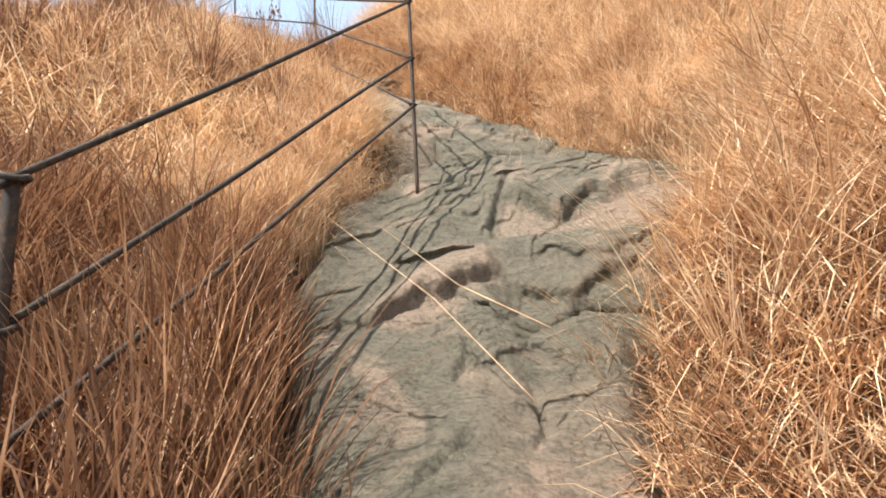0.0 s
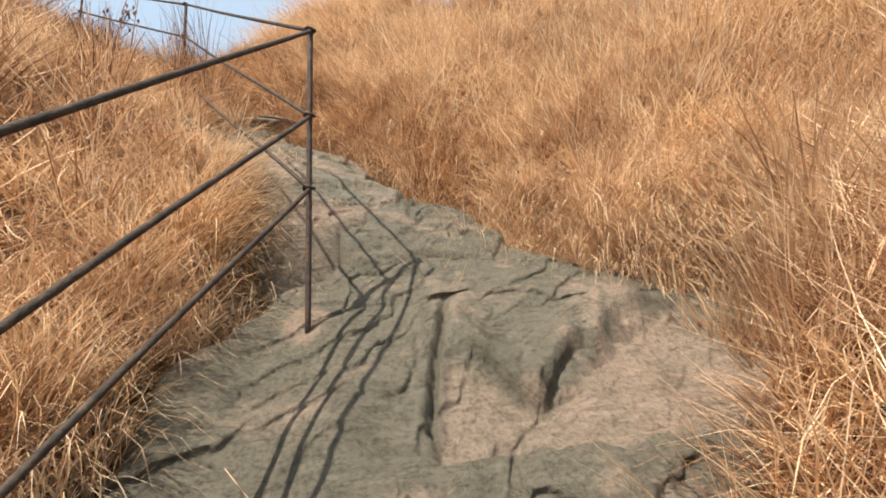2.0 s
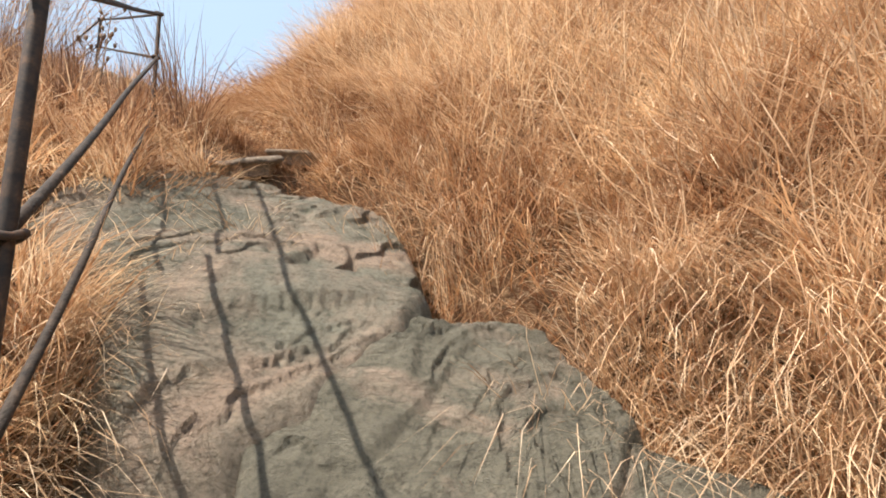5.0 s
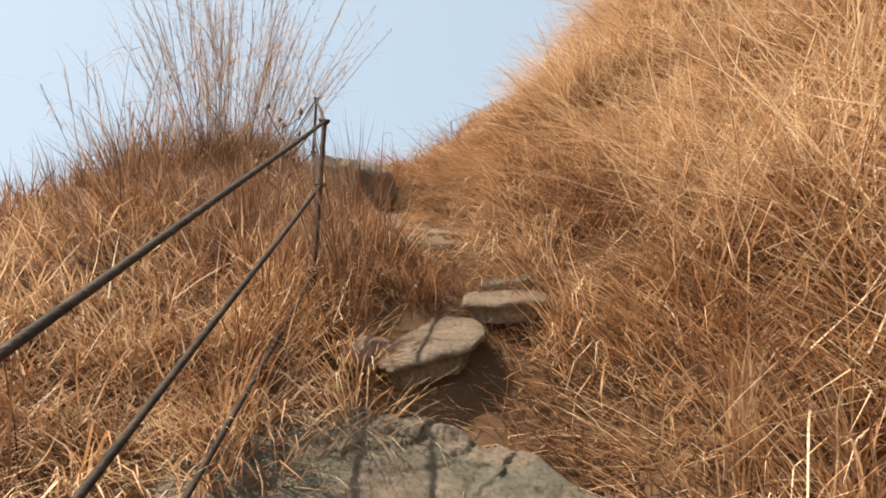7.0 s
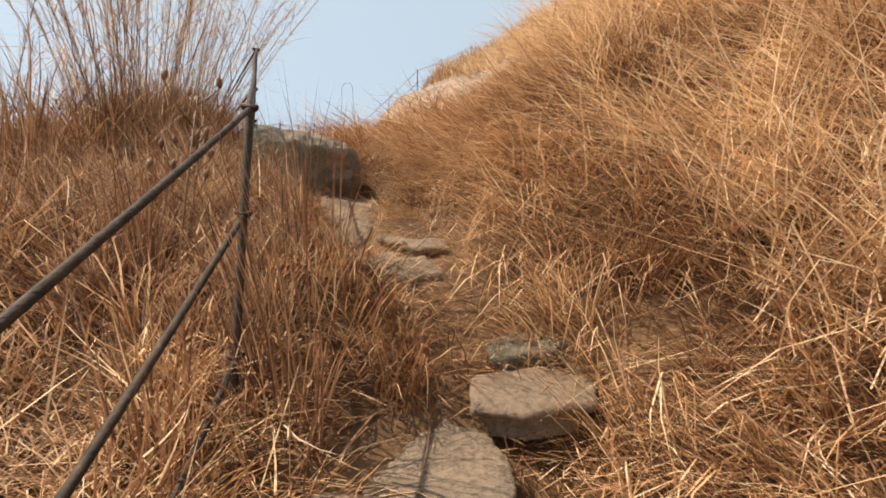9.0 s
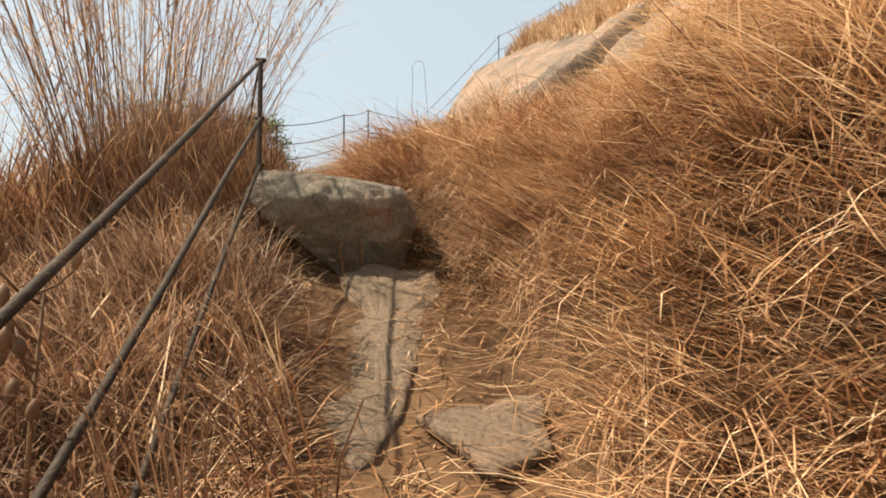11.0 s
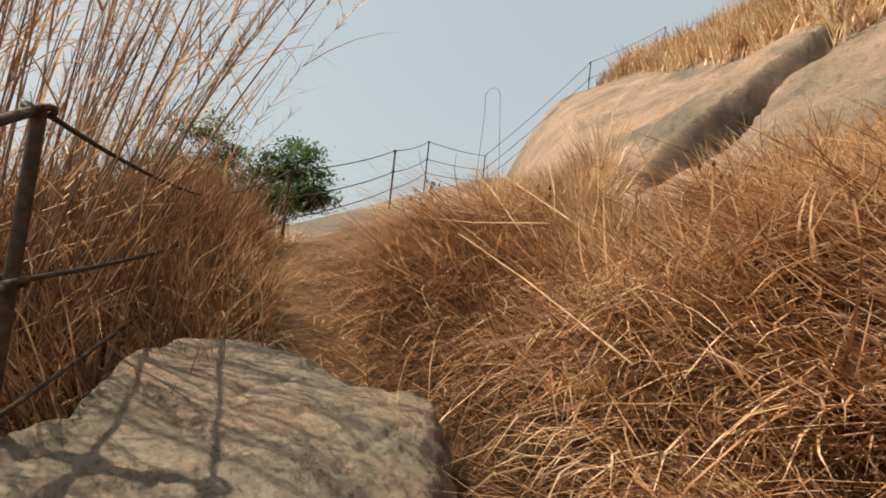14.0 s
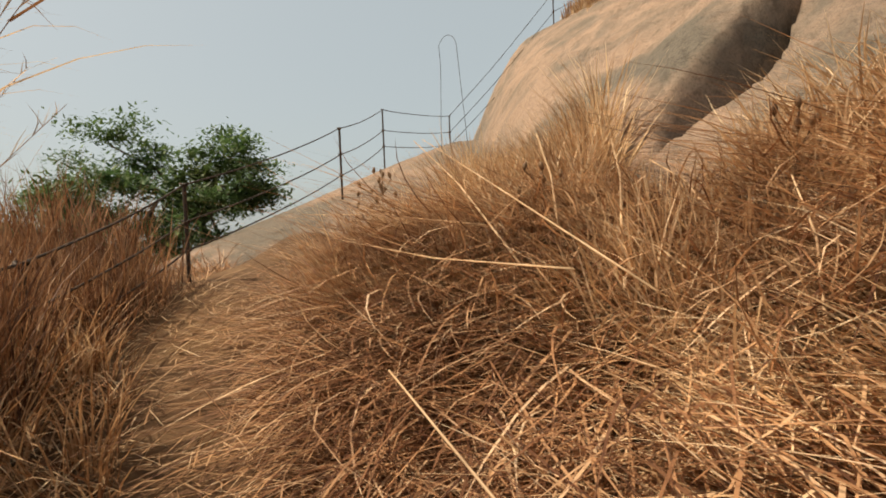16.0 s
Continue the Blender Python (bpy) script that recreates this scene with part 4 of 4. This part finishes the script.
turf("dry_grass", 26000, (-6.0, 0.6, 0.6, 9.3), lambda x, y: lower_side(x, y) * off_trail(x, y) * smooth(2.8, 3.6, y) * (1 - 0.93 * smooth(10.4, 11, trail(x, y)[0])), 128, (0.15, 0.45), (0.003, 0.005), M_PALE,
     "broken pale stems caught across the grass", (0.5, 1.7), (-0.4, 0.5), 0.0, lift=0.38)


tussocks("dry_grass", 420, 40, (-3.0, -0.2, 0.6, 3.6), lambda x, y: lower_side(x, y) * (1 - smooth(2.6, 3.4, y)), 227, (0.5, 0.95), (0.004, 0.007), M_RUST,
         "tall dark rust-brown grass at the foot of the railing", (0.05, 0.5), (0.2, 1.3), -0.6, 0.09, 1.6)


# long stems laid over one another beside the boulder
turf("fallen_straw", 15000, (-5.5, -0.8, 7.6, 11.4), mound, 131, (0.4, 0.95), (0.004, 0.0085), M_MOUND,
     "long fallen straw combed over in a thick mound", (1.15, 1.65), (0.0, 0.55), 0.88, -2.2, 0.7, 4, 0.8, 0.25)
turf("fallen_straw", 9000, (-5.5, -0.8, 7.6, 11.4), mound, 133, (0.2, 0.5), (0.003, 0.007), M_MOUND,
     "snapped golden straw lying crosswise over the mound", (1.0, 1.7), (-0.3, 0.7), 0.55, -2.1, 1.2, 3, 2.0, 0.25)
tussocks("fallen_straw", 800, 40, (-5.5, -0.8, 7.6, 11.4), mound, 136, (0.4, 0.8), (0.004, 0.0075), M_MOUND,
         "golden-brown fallen straw heaped along the mound", (0.7, 1.25), (0.5, 1.3), -2.1, 0.12, 1.4)


def thicket(x, y):
    s, d, z, wl, wr = trail(x, y)
    return smooth(14.2, 14.7, s) * (1 - smooth(16.5, 17.0, s)) * smooth(0.4, 0.6, -d) * (1 - smooth(1.2, 1.7, -d))


turf("grass_thicket", 46000, (-7.2, -2.8, 7.2, 11.2), thicket, 141, (0.4, 0.72), (0.004, 0.008), M_RUST,
     "tall reddish-brown grass thicket standing beside the trail", (0.0, 0.35), (0.0, 0.7), 0.3)


def on_trail(x, y):
    s, d, z, wl, wr = trail(x, y)
    return (np.abs(d) < 0.75) * smooth(8.3, 8.8, s) * (1 - smooth(16.5, 17, s)) * (0.35 + 0.65 * smooth(-0.1, 0.2, fbm(x * 2.5, y * 2.5, 81, 3)))


x_, y_ = scatter(120000, -6, 1.6, 4.0, 10.8, on_trail, 161)
g_ = np.random.default_rng(162)
n_ = len(x_)
tagged(ribbons("straw_litter", np.stack([x_, y_, floor_z(x_, y_) + g_.uniform(0.0, 0.07, n_)], -1), g_.uniform(-3.14, 3.14, n_), g_.uniform(1.35, 1.75, n_), g_.normal(0, 0.2, n_),
               g_.uniform(0.05, 0.22, n_), g_.uniform(0.003, 0.006, n_), M_STRAW, 2), "trodden straw litter scattered over the trail", "straw", kind="stuff")


def mat(x, y):
    s, d, z, wl, wr = trail(x, y)
    return smooth(8.2, 8.5, s) * (1 - smooth(11.2, 11.6, s)) * smooth(0.12, 0.3, d) * (1 - smooth(1.2, 1.5, d))


turf("straw_mat", 16000, (-0.4, 2.0, 4.0, 6.6), mat, 191, (0.12, 0.4), (0.003, 0.006), M_STRAW,
     "flattened straw mat lying between the rocks", (0.8, 1.6), (-0.1, 0.7), 0.4, -2.2, 1.2, 3, 2.0, 0.06)


def laid_edge(x, y):
    s, d, z, wl, wr = trail(x, y)
    return smooth(10.9, 11.3, s) * (1 - smooth(13.2, 13.6, s)) * smooth(0.3, 0.45, d) * (1 - smooth(1.1, 1.4, d))


turf("straw_mat", 20000, (-2.6, 0.2, 6.2, 8.6), laid_edge, 241, (0.25, 0.55), (0.003, 0.006), M_STRAW,
     "thick straw laid flat along the edge of the trail", (0.9, 1.5), (0.0, 0.9), 0.75, -2.5, 1.2, 3, 1.8, 0.1)


def foot_of_bank(x, y):
    s, d, z, wl, wr = trail(x, y)
    return (1 - smooth(6.8, 7.2, s)) * smooth(0.22, 0.36, d) * (1 - smooth(1.0, 1.5, d))


turf("straw_mat", 16000, (0.0, 1.9, 0.6, 3.2), foot_of_bank, 193, (0.15, 0.45), (0.003, 0.006), M_STRAW,
     "loose straw matted along the foot of the bank", (0.5, 1.5), (0.1, 1.0), 0.4, -2.2, 1.2, 3, 2.0, 0.05)


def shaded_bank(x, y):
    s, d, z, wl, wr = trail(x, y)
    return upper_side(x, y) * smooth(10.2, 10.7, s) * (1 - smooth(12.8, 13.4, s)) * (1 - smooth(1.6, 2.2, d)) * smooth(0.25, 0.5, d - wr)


# rust stems whose dark colour also stands for shade under the straw
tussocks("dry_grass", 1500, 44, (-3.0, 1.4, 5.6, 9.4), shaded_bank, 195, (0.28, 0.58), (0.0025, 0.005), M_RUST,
         "rust-brown tangle for the shaded gaps under the straw of the bank", (0.3, 1.1), (0.5, 1.8), -2.4, 0.1, 3.0)


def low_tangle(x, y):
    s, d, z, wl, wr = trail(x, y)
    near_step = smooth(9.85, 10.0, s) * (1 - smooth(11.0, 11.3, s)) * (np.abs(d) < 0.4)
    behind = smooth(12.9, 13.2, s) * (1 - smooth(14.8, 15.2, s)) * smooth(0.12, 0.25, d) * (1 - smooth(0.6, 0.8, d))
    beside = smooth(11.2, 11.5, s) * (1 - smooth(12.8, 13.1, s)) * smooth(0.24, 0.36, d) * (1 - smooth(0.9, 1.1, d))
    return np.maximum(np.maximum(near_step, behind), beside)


# partly rust straw, partly dark colour in place of shade behind the boulder
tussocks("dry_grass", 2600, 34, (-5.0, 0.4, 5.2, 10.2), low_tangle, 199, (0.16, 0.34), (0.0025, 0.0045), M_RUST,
         "low rust-brown tangle of straw standing in for shade in the trail's hollows", (0.3, 1.2), (0.4, 1.6), -2.4, 0.08, 3.0)


def high_bank(x, y):
    s, d, z, wl, wr = trail(x, y)
    return (d > 1.3) * smooth(-0.15, 0.25, fbm(x * 1.1, y * 1.1, 88, 3)) * ~on_dome(x, y)


tussocks("dry_grass", 1100, 36, (0.8, 5.2, 3.4, 8.6), high_bank, 197, (0.55, 1.05), (0.006, 0.010), M_PALE,
         "tall pale grass stalks standing high on the bank", (0.02, 0.4), (0.1, 1.1), -2.4, 0.1, 3.0)


def foreground(x, y):
    return smooth(0.0, 0.3, 0.75 - np.hypot((x + 2.0) * 0.8, (y - 9.6) * 0.8)) * bare(x, y)


tussocks("dry_grass", 430, 46, (-3.2, -0.6, 8.4, 10.8), foreground, 146, (0.42, 0.68), (0.004, 0.0075), M_PALE,
         "coarse pale stems standing beside the fallen straw", (0.1, 0.8), (0.5, 1.9), -2.4, 0.08, 3.0)


def crest(x, y):
    tuft = smooth(0.0, 0.2, 0.6 - np.hypot(x + 4.1, y - 11.6))
    line = 13.95 - 0.98 * np.minimum(x + 2.3, 0.0) + 0.7 * fbm(x * 1.5, y * 1.5, 77, 3)
    return np.maximum(tuft, smooth(0.0, 0.4, y - line))


turf("dry_grass", 60000, (-7.5, 4.0, 11.2, 18.5), crest, 151, (0.25, 0.55), (0.007, 0.013), M_PALE,
     "sunlit dry grass along the top of the granite dome", (0.05, 0.5), (0.1, 0.9), 0.3)


turf("dry_grass", 15000, (-4.8, -1.4, 10.0, 11.9), lambda x, y: smooth(0, 0.3, 0.75 - np.abs(y - 10.7 - 0.12 * (x + 3)) + 0.3 * fbm(x * 2, y * 2, 93, 2)), 157, (0.2, 0.45), (0.004, 0.008), M_PALE,
     "pale dry grass along the foot of the granite dome", (0.1, 1.0), (0.1, 1.2), 0.6, -2.2, 1.0, 3, 2.0)
turf("dry_grass", 9000, (-4.9, -3.4, 11.0, 12.2), lambda x, y: smooth(0.0, 0.2, 0.62 - np.hypot(x + 4.1, y - 11.6)), 153, (0.3, 0.62), (0.005, 0.009), M_PALE,
     "pale tuft of dry grass at the foot of the granite dome", (0.0, 0.5), (0.1, 0.9), 0.4)


# ---------------------------------------------------------------- reeds
def reed_clump(x, y, stalks, height, spread_at_foot, seed, splay=0.55, label="tall clump of dry feathery reeds behind the railing"):
    g = np.random.default_rng(seed)
    z = float(ground_z(np.array([x]), np.array([y]))[0])
    base = new("reed_clump")
    base.location = (x, y, z)
    P, A = [], []
    for i in range(stalks):
        r, a = spread_at_foot * math.sqrt(g.random()), g.uniform(-math.pi, math.pi)
        az = a + g.normal(0, 0.5)
        tilt, curl, L = 0.03 + splay * (r / spread_at_foot) * g.random() ** 0.8, g.uniform(0.0, 0.3), height * g.uniform(0.6, 1.05)
        seg = 9
        p = Vector((r * math.cos(a), r * math.sin(a), -0.05))
        line = [p.copy()]
        for k in range(seg):
            th = tilt + curl * ((k + 0.5) / seg) ** 1.3
            p = p + Vector((math.sin(th) * math.cos(az), math.sin(th) * math.sin(az), math.cos(th))) * (L / seg)
            line.append(p.copy())
            if k < 8 and g.random() < 0.9:
                P.append(np.array(p)), A.append(az + g.normal(0, 1.2))
        w = g.uniform(0.002, 0.0048)
        V, F = tube(line, w, 4, list(w * np.linspace(1, 0.35, seg + 1)))
        stalk = mesh_object("stalk", V, F, M_REED, base)
        n = 64
        u = g.uniform(0.6, 1.0, n)
        q = np.array([list(line[min(int(v * seg), seg - 1)].lerp(line[min(int(v * seg), seg - 1) + 1], v * seg - int(v * seg))) if v < 1 else list(line[-1]) for v in u])
        if g.random() < 0.8:
            ribbons("seed_head", q, az + g.normal(0, 0.8, n), tilt + curl * u + g.normal(0.1, 0.4, n), g.normal(0.2, 0.4, n), (1.4 - u) * g.uniform(0.05, 0.17, n), g.uniform(0.0018, 0.0036, n), M_PLUME, 2, stalk, "feathery grey-brown seed head")["kind"] = "stuff"
    n = len(P)
    tagged(ribbons("foliage", np.array(P), np.array(A), g.uniform(0.3, 1.0, n), g.uniform(0.5, 1.8, n), g.uniform(0.2, 0.6, n), g.uniform(0.004, 0.009, n), M_STRAW, 4, base, "thin curled dry blades"), kind="stuff")
    return tagged(base, label, "reeds")


reed_clump(-4.12, 7.72, 190, 2.5, 0.42, 201, 0.5)
reed_clump(-4.6, 7.0, 26, 1.5, 0.4, 203, 0.5, "sparse dry reeds on the edge of the slope")
reed_clump(-5.3, 8.3, 50, 1.15, 0.35, 205, 0.35, "slender dry reeds beyond the grass thicket")


# ---------------------------------------------------------------- trees beyond the slope
def tree(x, y, z, height, radius, leaves, seed, label):
    g = np.random.default_rng(seed)
    base = new("tree")
    base.location = (x, y, z)
    bend = g.normal(0, 0.15, 2)
    trunk = [(bend[0] * u * u * height, bend[1] * u * u * height, height * 0.75 * u - 0.3) for u in np.linspace(0, 1, 8)]
    V, F = tube(trunk, 0.1, 9, list(np.linspace(0.16, 0.05, 8) * height / 4))
    mesh_object("trunk", V, F, M_BARK, base)
    P = []
    limbs = 11
    for i in range(limbs):
        a = i * 2.4 + g.uniform(-0.3, 0.3)
        u = g.uniform(0.45, 1.0)
        s = Vector(trunk[int(u * 7)])
        reach = radius * g.uniform(0.55, 1.0)
        tip = s + Vector((math.cos(a) * reach, math.sin(a) * reach, g.uniform(0.05, 0.32) * height))
        mid = s.lerp(tip, 0.5) + Vector((0, 0, 0.07 * height))
        V, F = tube([s, mid, tip], 0.03, 6, [0.05 * height / 4, 0.032 * height / 4, 0.012 * height / 4])
        mesh_object("limb", V, F, M_BARK, base)
        for c, w in ((tip, 0.30), (mid.lerp(tip, 0.5), 0.24), (tip + Vector((g.normal(0, 0.2), g.normal(0, 0.2), 0.1)) * radius, 0.22)):
            for _ in range(3):
                q = np.array(c) + g.normal(0, 0.16, 3) * radius
                P.append(q + g.normal(0, 1, (leaves // (limbs * 9), 3)) * radius * w * np.array([0.42, 0.42, 0.22]))
    P = np.concatenate(P)
    n = len(P)
    ribbons("crown", P, g.uniform(-3.14, 3.14, n), g.uniform(0.6, 1.9, n), g.uniform(0, 0.6, n), g.uniform(0.05, 0.12, n), g.uniform(0.025, 0.05, n), M_LEAF, 2, base, "crown of small dark green leaves")
    return tagged(base, label, "tree")


tree(-11.0, 13.3, 4.9, 4.0, 1.5, 24000, 301, "leafy green tree rising behind the grass thicket")
tree(-9.9, 11.4, 5.2, 3.1, 1.1, 16000, 302, "small green tree with a loose open crown")
tree(-14.5, 11.0, 3.6, 4.6, 2.2, 18000, 303, "broad dark green tree beyond the reeds")
tree(-24.7, 9.1, -0.3, 9.1, 3.6, 16000, 305, "hazy green tree on the slope below the reeds")
tree(-22.0, 12.0, 0.5, 7.5, 3.5, 16000, 304, "distant hazy green tree on the lower slope")


# ---------------------------------------------------------------- single stems and small stones
def dry_stalk(points, radius, label="long broken straw stalk lying over the grass"):
    P = [Vector(p) for p in points]
    line = []
    for a, b in zip(P, P[1:]):
        line += [a.lerp(b, u / 5) for u in range(5)]
    line.append(P[-1])
    V, F = tube(line, radius, 6, list(np.linspace(radius, radius * 0.45, len(line))))
    return tagged(mesh_object("dry_stalk", V, F, M_PALE), label, "straw stalk", "loose straw stalks")


dry_stalk([(-2.25, 8.75, 6.28), (-2.65, 8.92, 6.45), (-3.03, 9.05, 6.6)], 0.0035)
dry_stalk([(-0.72, 7.55, 5.45), (-0.9, 7.75, 5.65), (-1.13, 7.91, 5.77)], 0.0032)
dry_stalk([(-2.95, 9.6, 6.72), (-3.5, 9.75, 6.74), (-4.3, 10.0, 6.82)], 0.0032)
dry_stalk([(-2.75, 9.55, 6.68), (-3.3, 9.8, 6.97), (-3.75, 10.02, 7.2)], 0.0032)
dry_stalk([(0.32, 2.6, 1.32), (0.0, 2.85, 1.52), (-0.35, 3.15, 1.85)], 0.0025)
dry_stalk([(0.2, 2.35, 1.1), (-0.1, 2.6, 1.45), (-0.55, 2.9, 1.85)], 0.0025)


for foot, tip, r in (((-2.48, 9.9, 6.55), (-2.56, 10.3, 6.95), 0.005), ((-2.82, 10.6, 6.85), (-3.14, 10.95, 7.13), 0.007),
                     ((-3.34, 10.04, 6.7), (-4.3, 10.6, 7.35), 0.005), ((-3.4, 10.5, 6.8), (-3.62, 10.75, 7.3), 0.006),
                     ((-3.1, 10.4, 6.8), (-3.25, 10.75, 7.22), 0.006), ((-3.63, 10.27, 6.85), (-5.2, 10.5, 6.99), 0.004)):
    dry_stalk([foot, [(a + b) / 2 + c for a, b, c in zip(foot, tip, (0.02, 0.0, 0.02))], tip], r, "broken brown stalk sticking out of the straw")


def wire_loop(x, y, low, high, width):
    base_l, base_r = Vector((x - width * 0.45, y, low)), Vector((x + width * 0.55, y + 0.1, low + 0.3))
    pts = [base_l.lerp(Vector((x - width * 0.3, y, high - width)), u / 6) for u in range(7)]
    pts += [Vector((x + width * 0.4 * math.cos(a), y, high - width * 0.5 + width * 0.5 * math.sin(a))) for a in np.linspace(2.6, 0.3, 9)]
    pts += [pts[-1].lerp(base_r, u / 6) for u in range(1, 7)]
    V, F = tube(pts, 0.0035, 6)
    return tagged(mesh_object("wire_loop", V, F, M_CABLE), "bent wire hoop standing on the rock shoulder", "wire")


wire_loop(-6.5, 13.9, 7.6, 9.5, 0.4)


def weed(x, y, height, seed):
    """A dry branching weed with small dark seed pods."""
    g = np.random.default_rng(seed)
    base = new("dry_weed")
    base.location = (x, y, float(floor_z(np.array([x]), np.array([y]))[0]))
    pieces = [tube([(0, 0, -0.05), (0.02, 0.01, height * 0.5), (0.03, 0.03, height)], 0.005, 5, [0.006, 0.005, 0.003])]
    pods = []
    for i in range(9):
        h = height * g.uniform(0.45, 1.0)
        a = g.uniform(-3.14, 3.14)
        tip = (0.12 * math.cos(a), 0.12 * math.sin(a), h + g.uniform(0.05, 0.16))
        pieces.append(tube([(0.02, 0.02, h), tuple(0.5 * c + d for c, d in zip(tip, (0.01, 0.01, h * 0.5 - 0.01))), tip], 0.003, 4))
        pods.append(tip)
    V, F = join(pieces)
    mesh_object("stem", V, F, M_WEED, base)["kind"] = "stuff"
    for p in pods:
        top_ = [c + d for c, d in zip(p, (g.normal(0, 0.008), g.normal(0, 0.008), 0.045))]
        V, F = tube([p, [a + 0.3 * (b - a) for a, b in zip(p, top_)], [a + 0.7 * (b - a) for a, b in zip(p, top_)], top_], 0.01, 7, [0.004, 0.012, 0.011, 0.002])
        mesh_object("seed_pod", V, F, M_WEED, base, "dark dry seed pod")
    return tagged(base, "dry dark weed with branching seed pods", "weed", "dry weeds on the bank")


for i, (x, y, h) in enumerate(((-3.65, 10.8, 0.3), (-4.9, 10.9, 0.42), (-5.3, 11.2, 0.4), (-1.9, 6.3, 0.8), (-2.1, 6.5, 0.7), (-2.6, 10.9, 0.22))):
    weed(x, y, h, 400 + i)


def stone(x, y, size, label, seed):
    bm = bmesh.new()
    bmesh.ops.create_icosphere(bm, subdivisions=3, radius=size)
    for v in bm.verts:
        n = noise.fractal(v.co / size * 0.9 + Vector((seed, 0, 0)), 0.9, 2, 4)
        v.co = v.co * (1 + 0.35 * n)
        v.co.z *= 0.6
    me = bpy.data.meshes.new("stone")
    bm.to_mesh(me)
    bm.free()
    me.materials.append(M_DOME)
    ob = new("stone", me)
    ob.location = (x, y, float(ground_z(np.array([x]), np.array([y]))[0]) + size * 0.3)
    return tagged(ob, label, "stone")


stone(-0.93, 4.1, 0.06, "small pale stone lying in the grass", 3)
stone(-1.0, 6.05, 0.11, "tan stone wedged beside the step", 5)
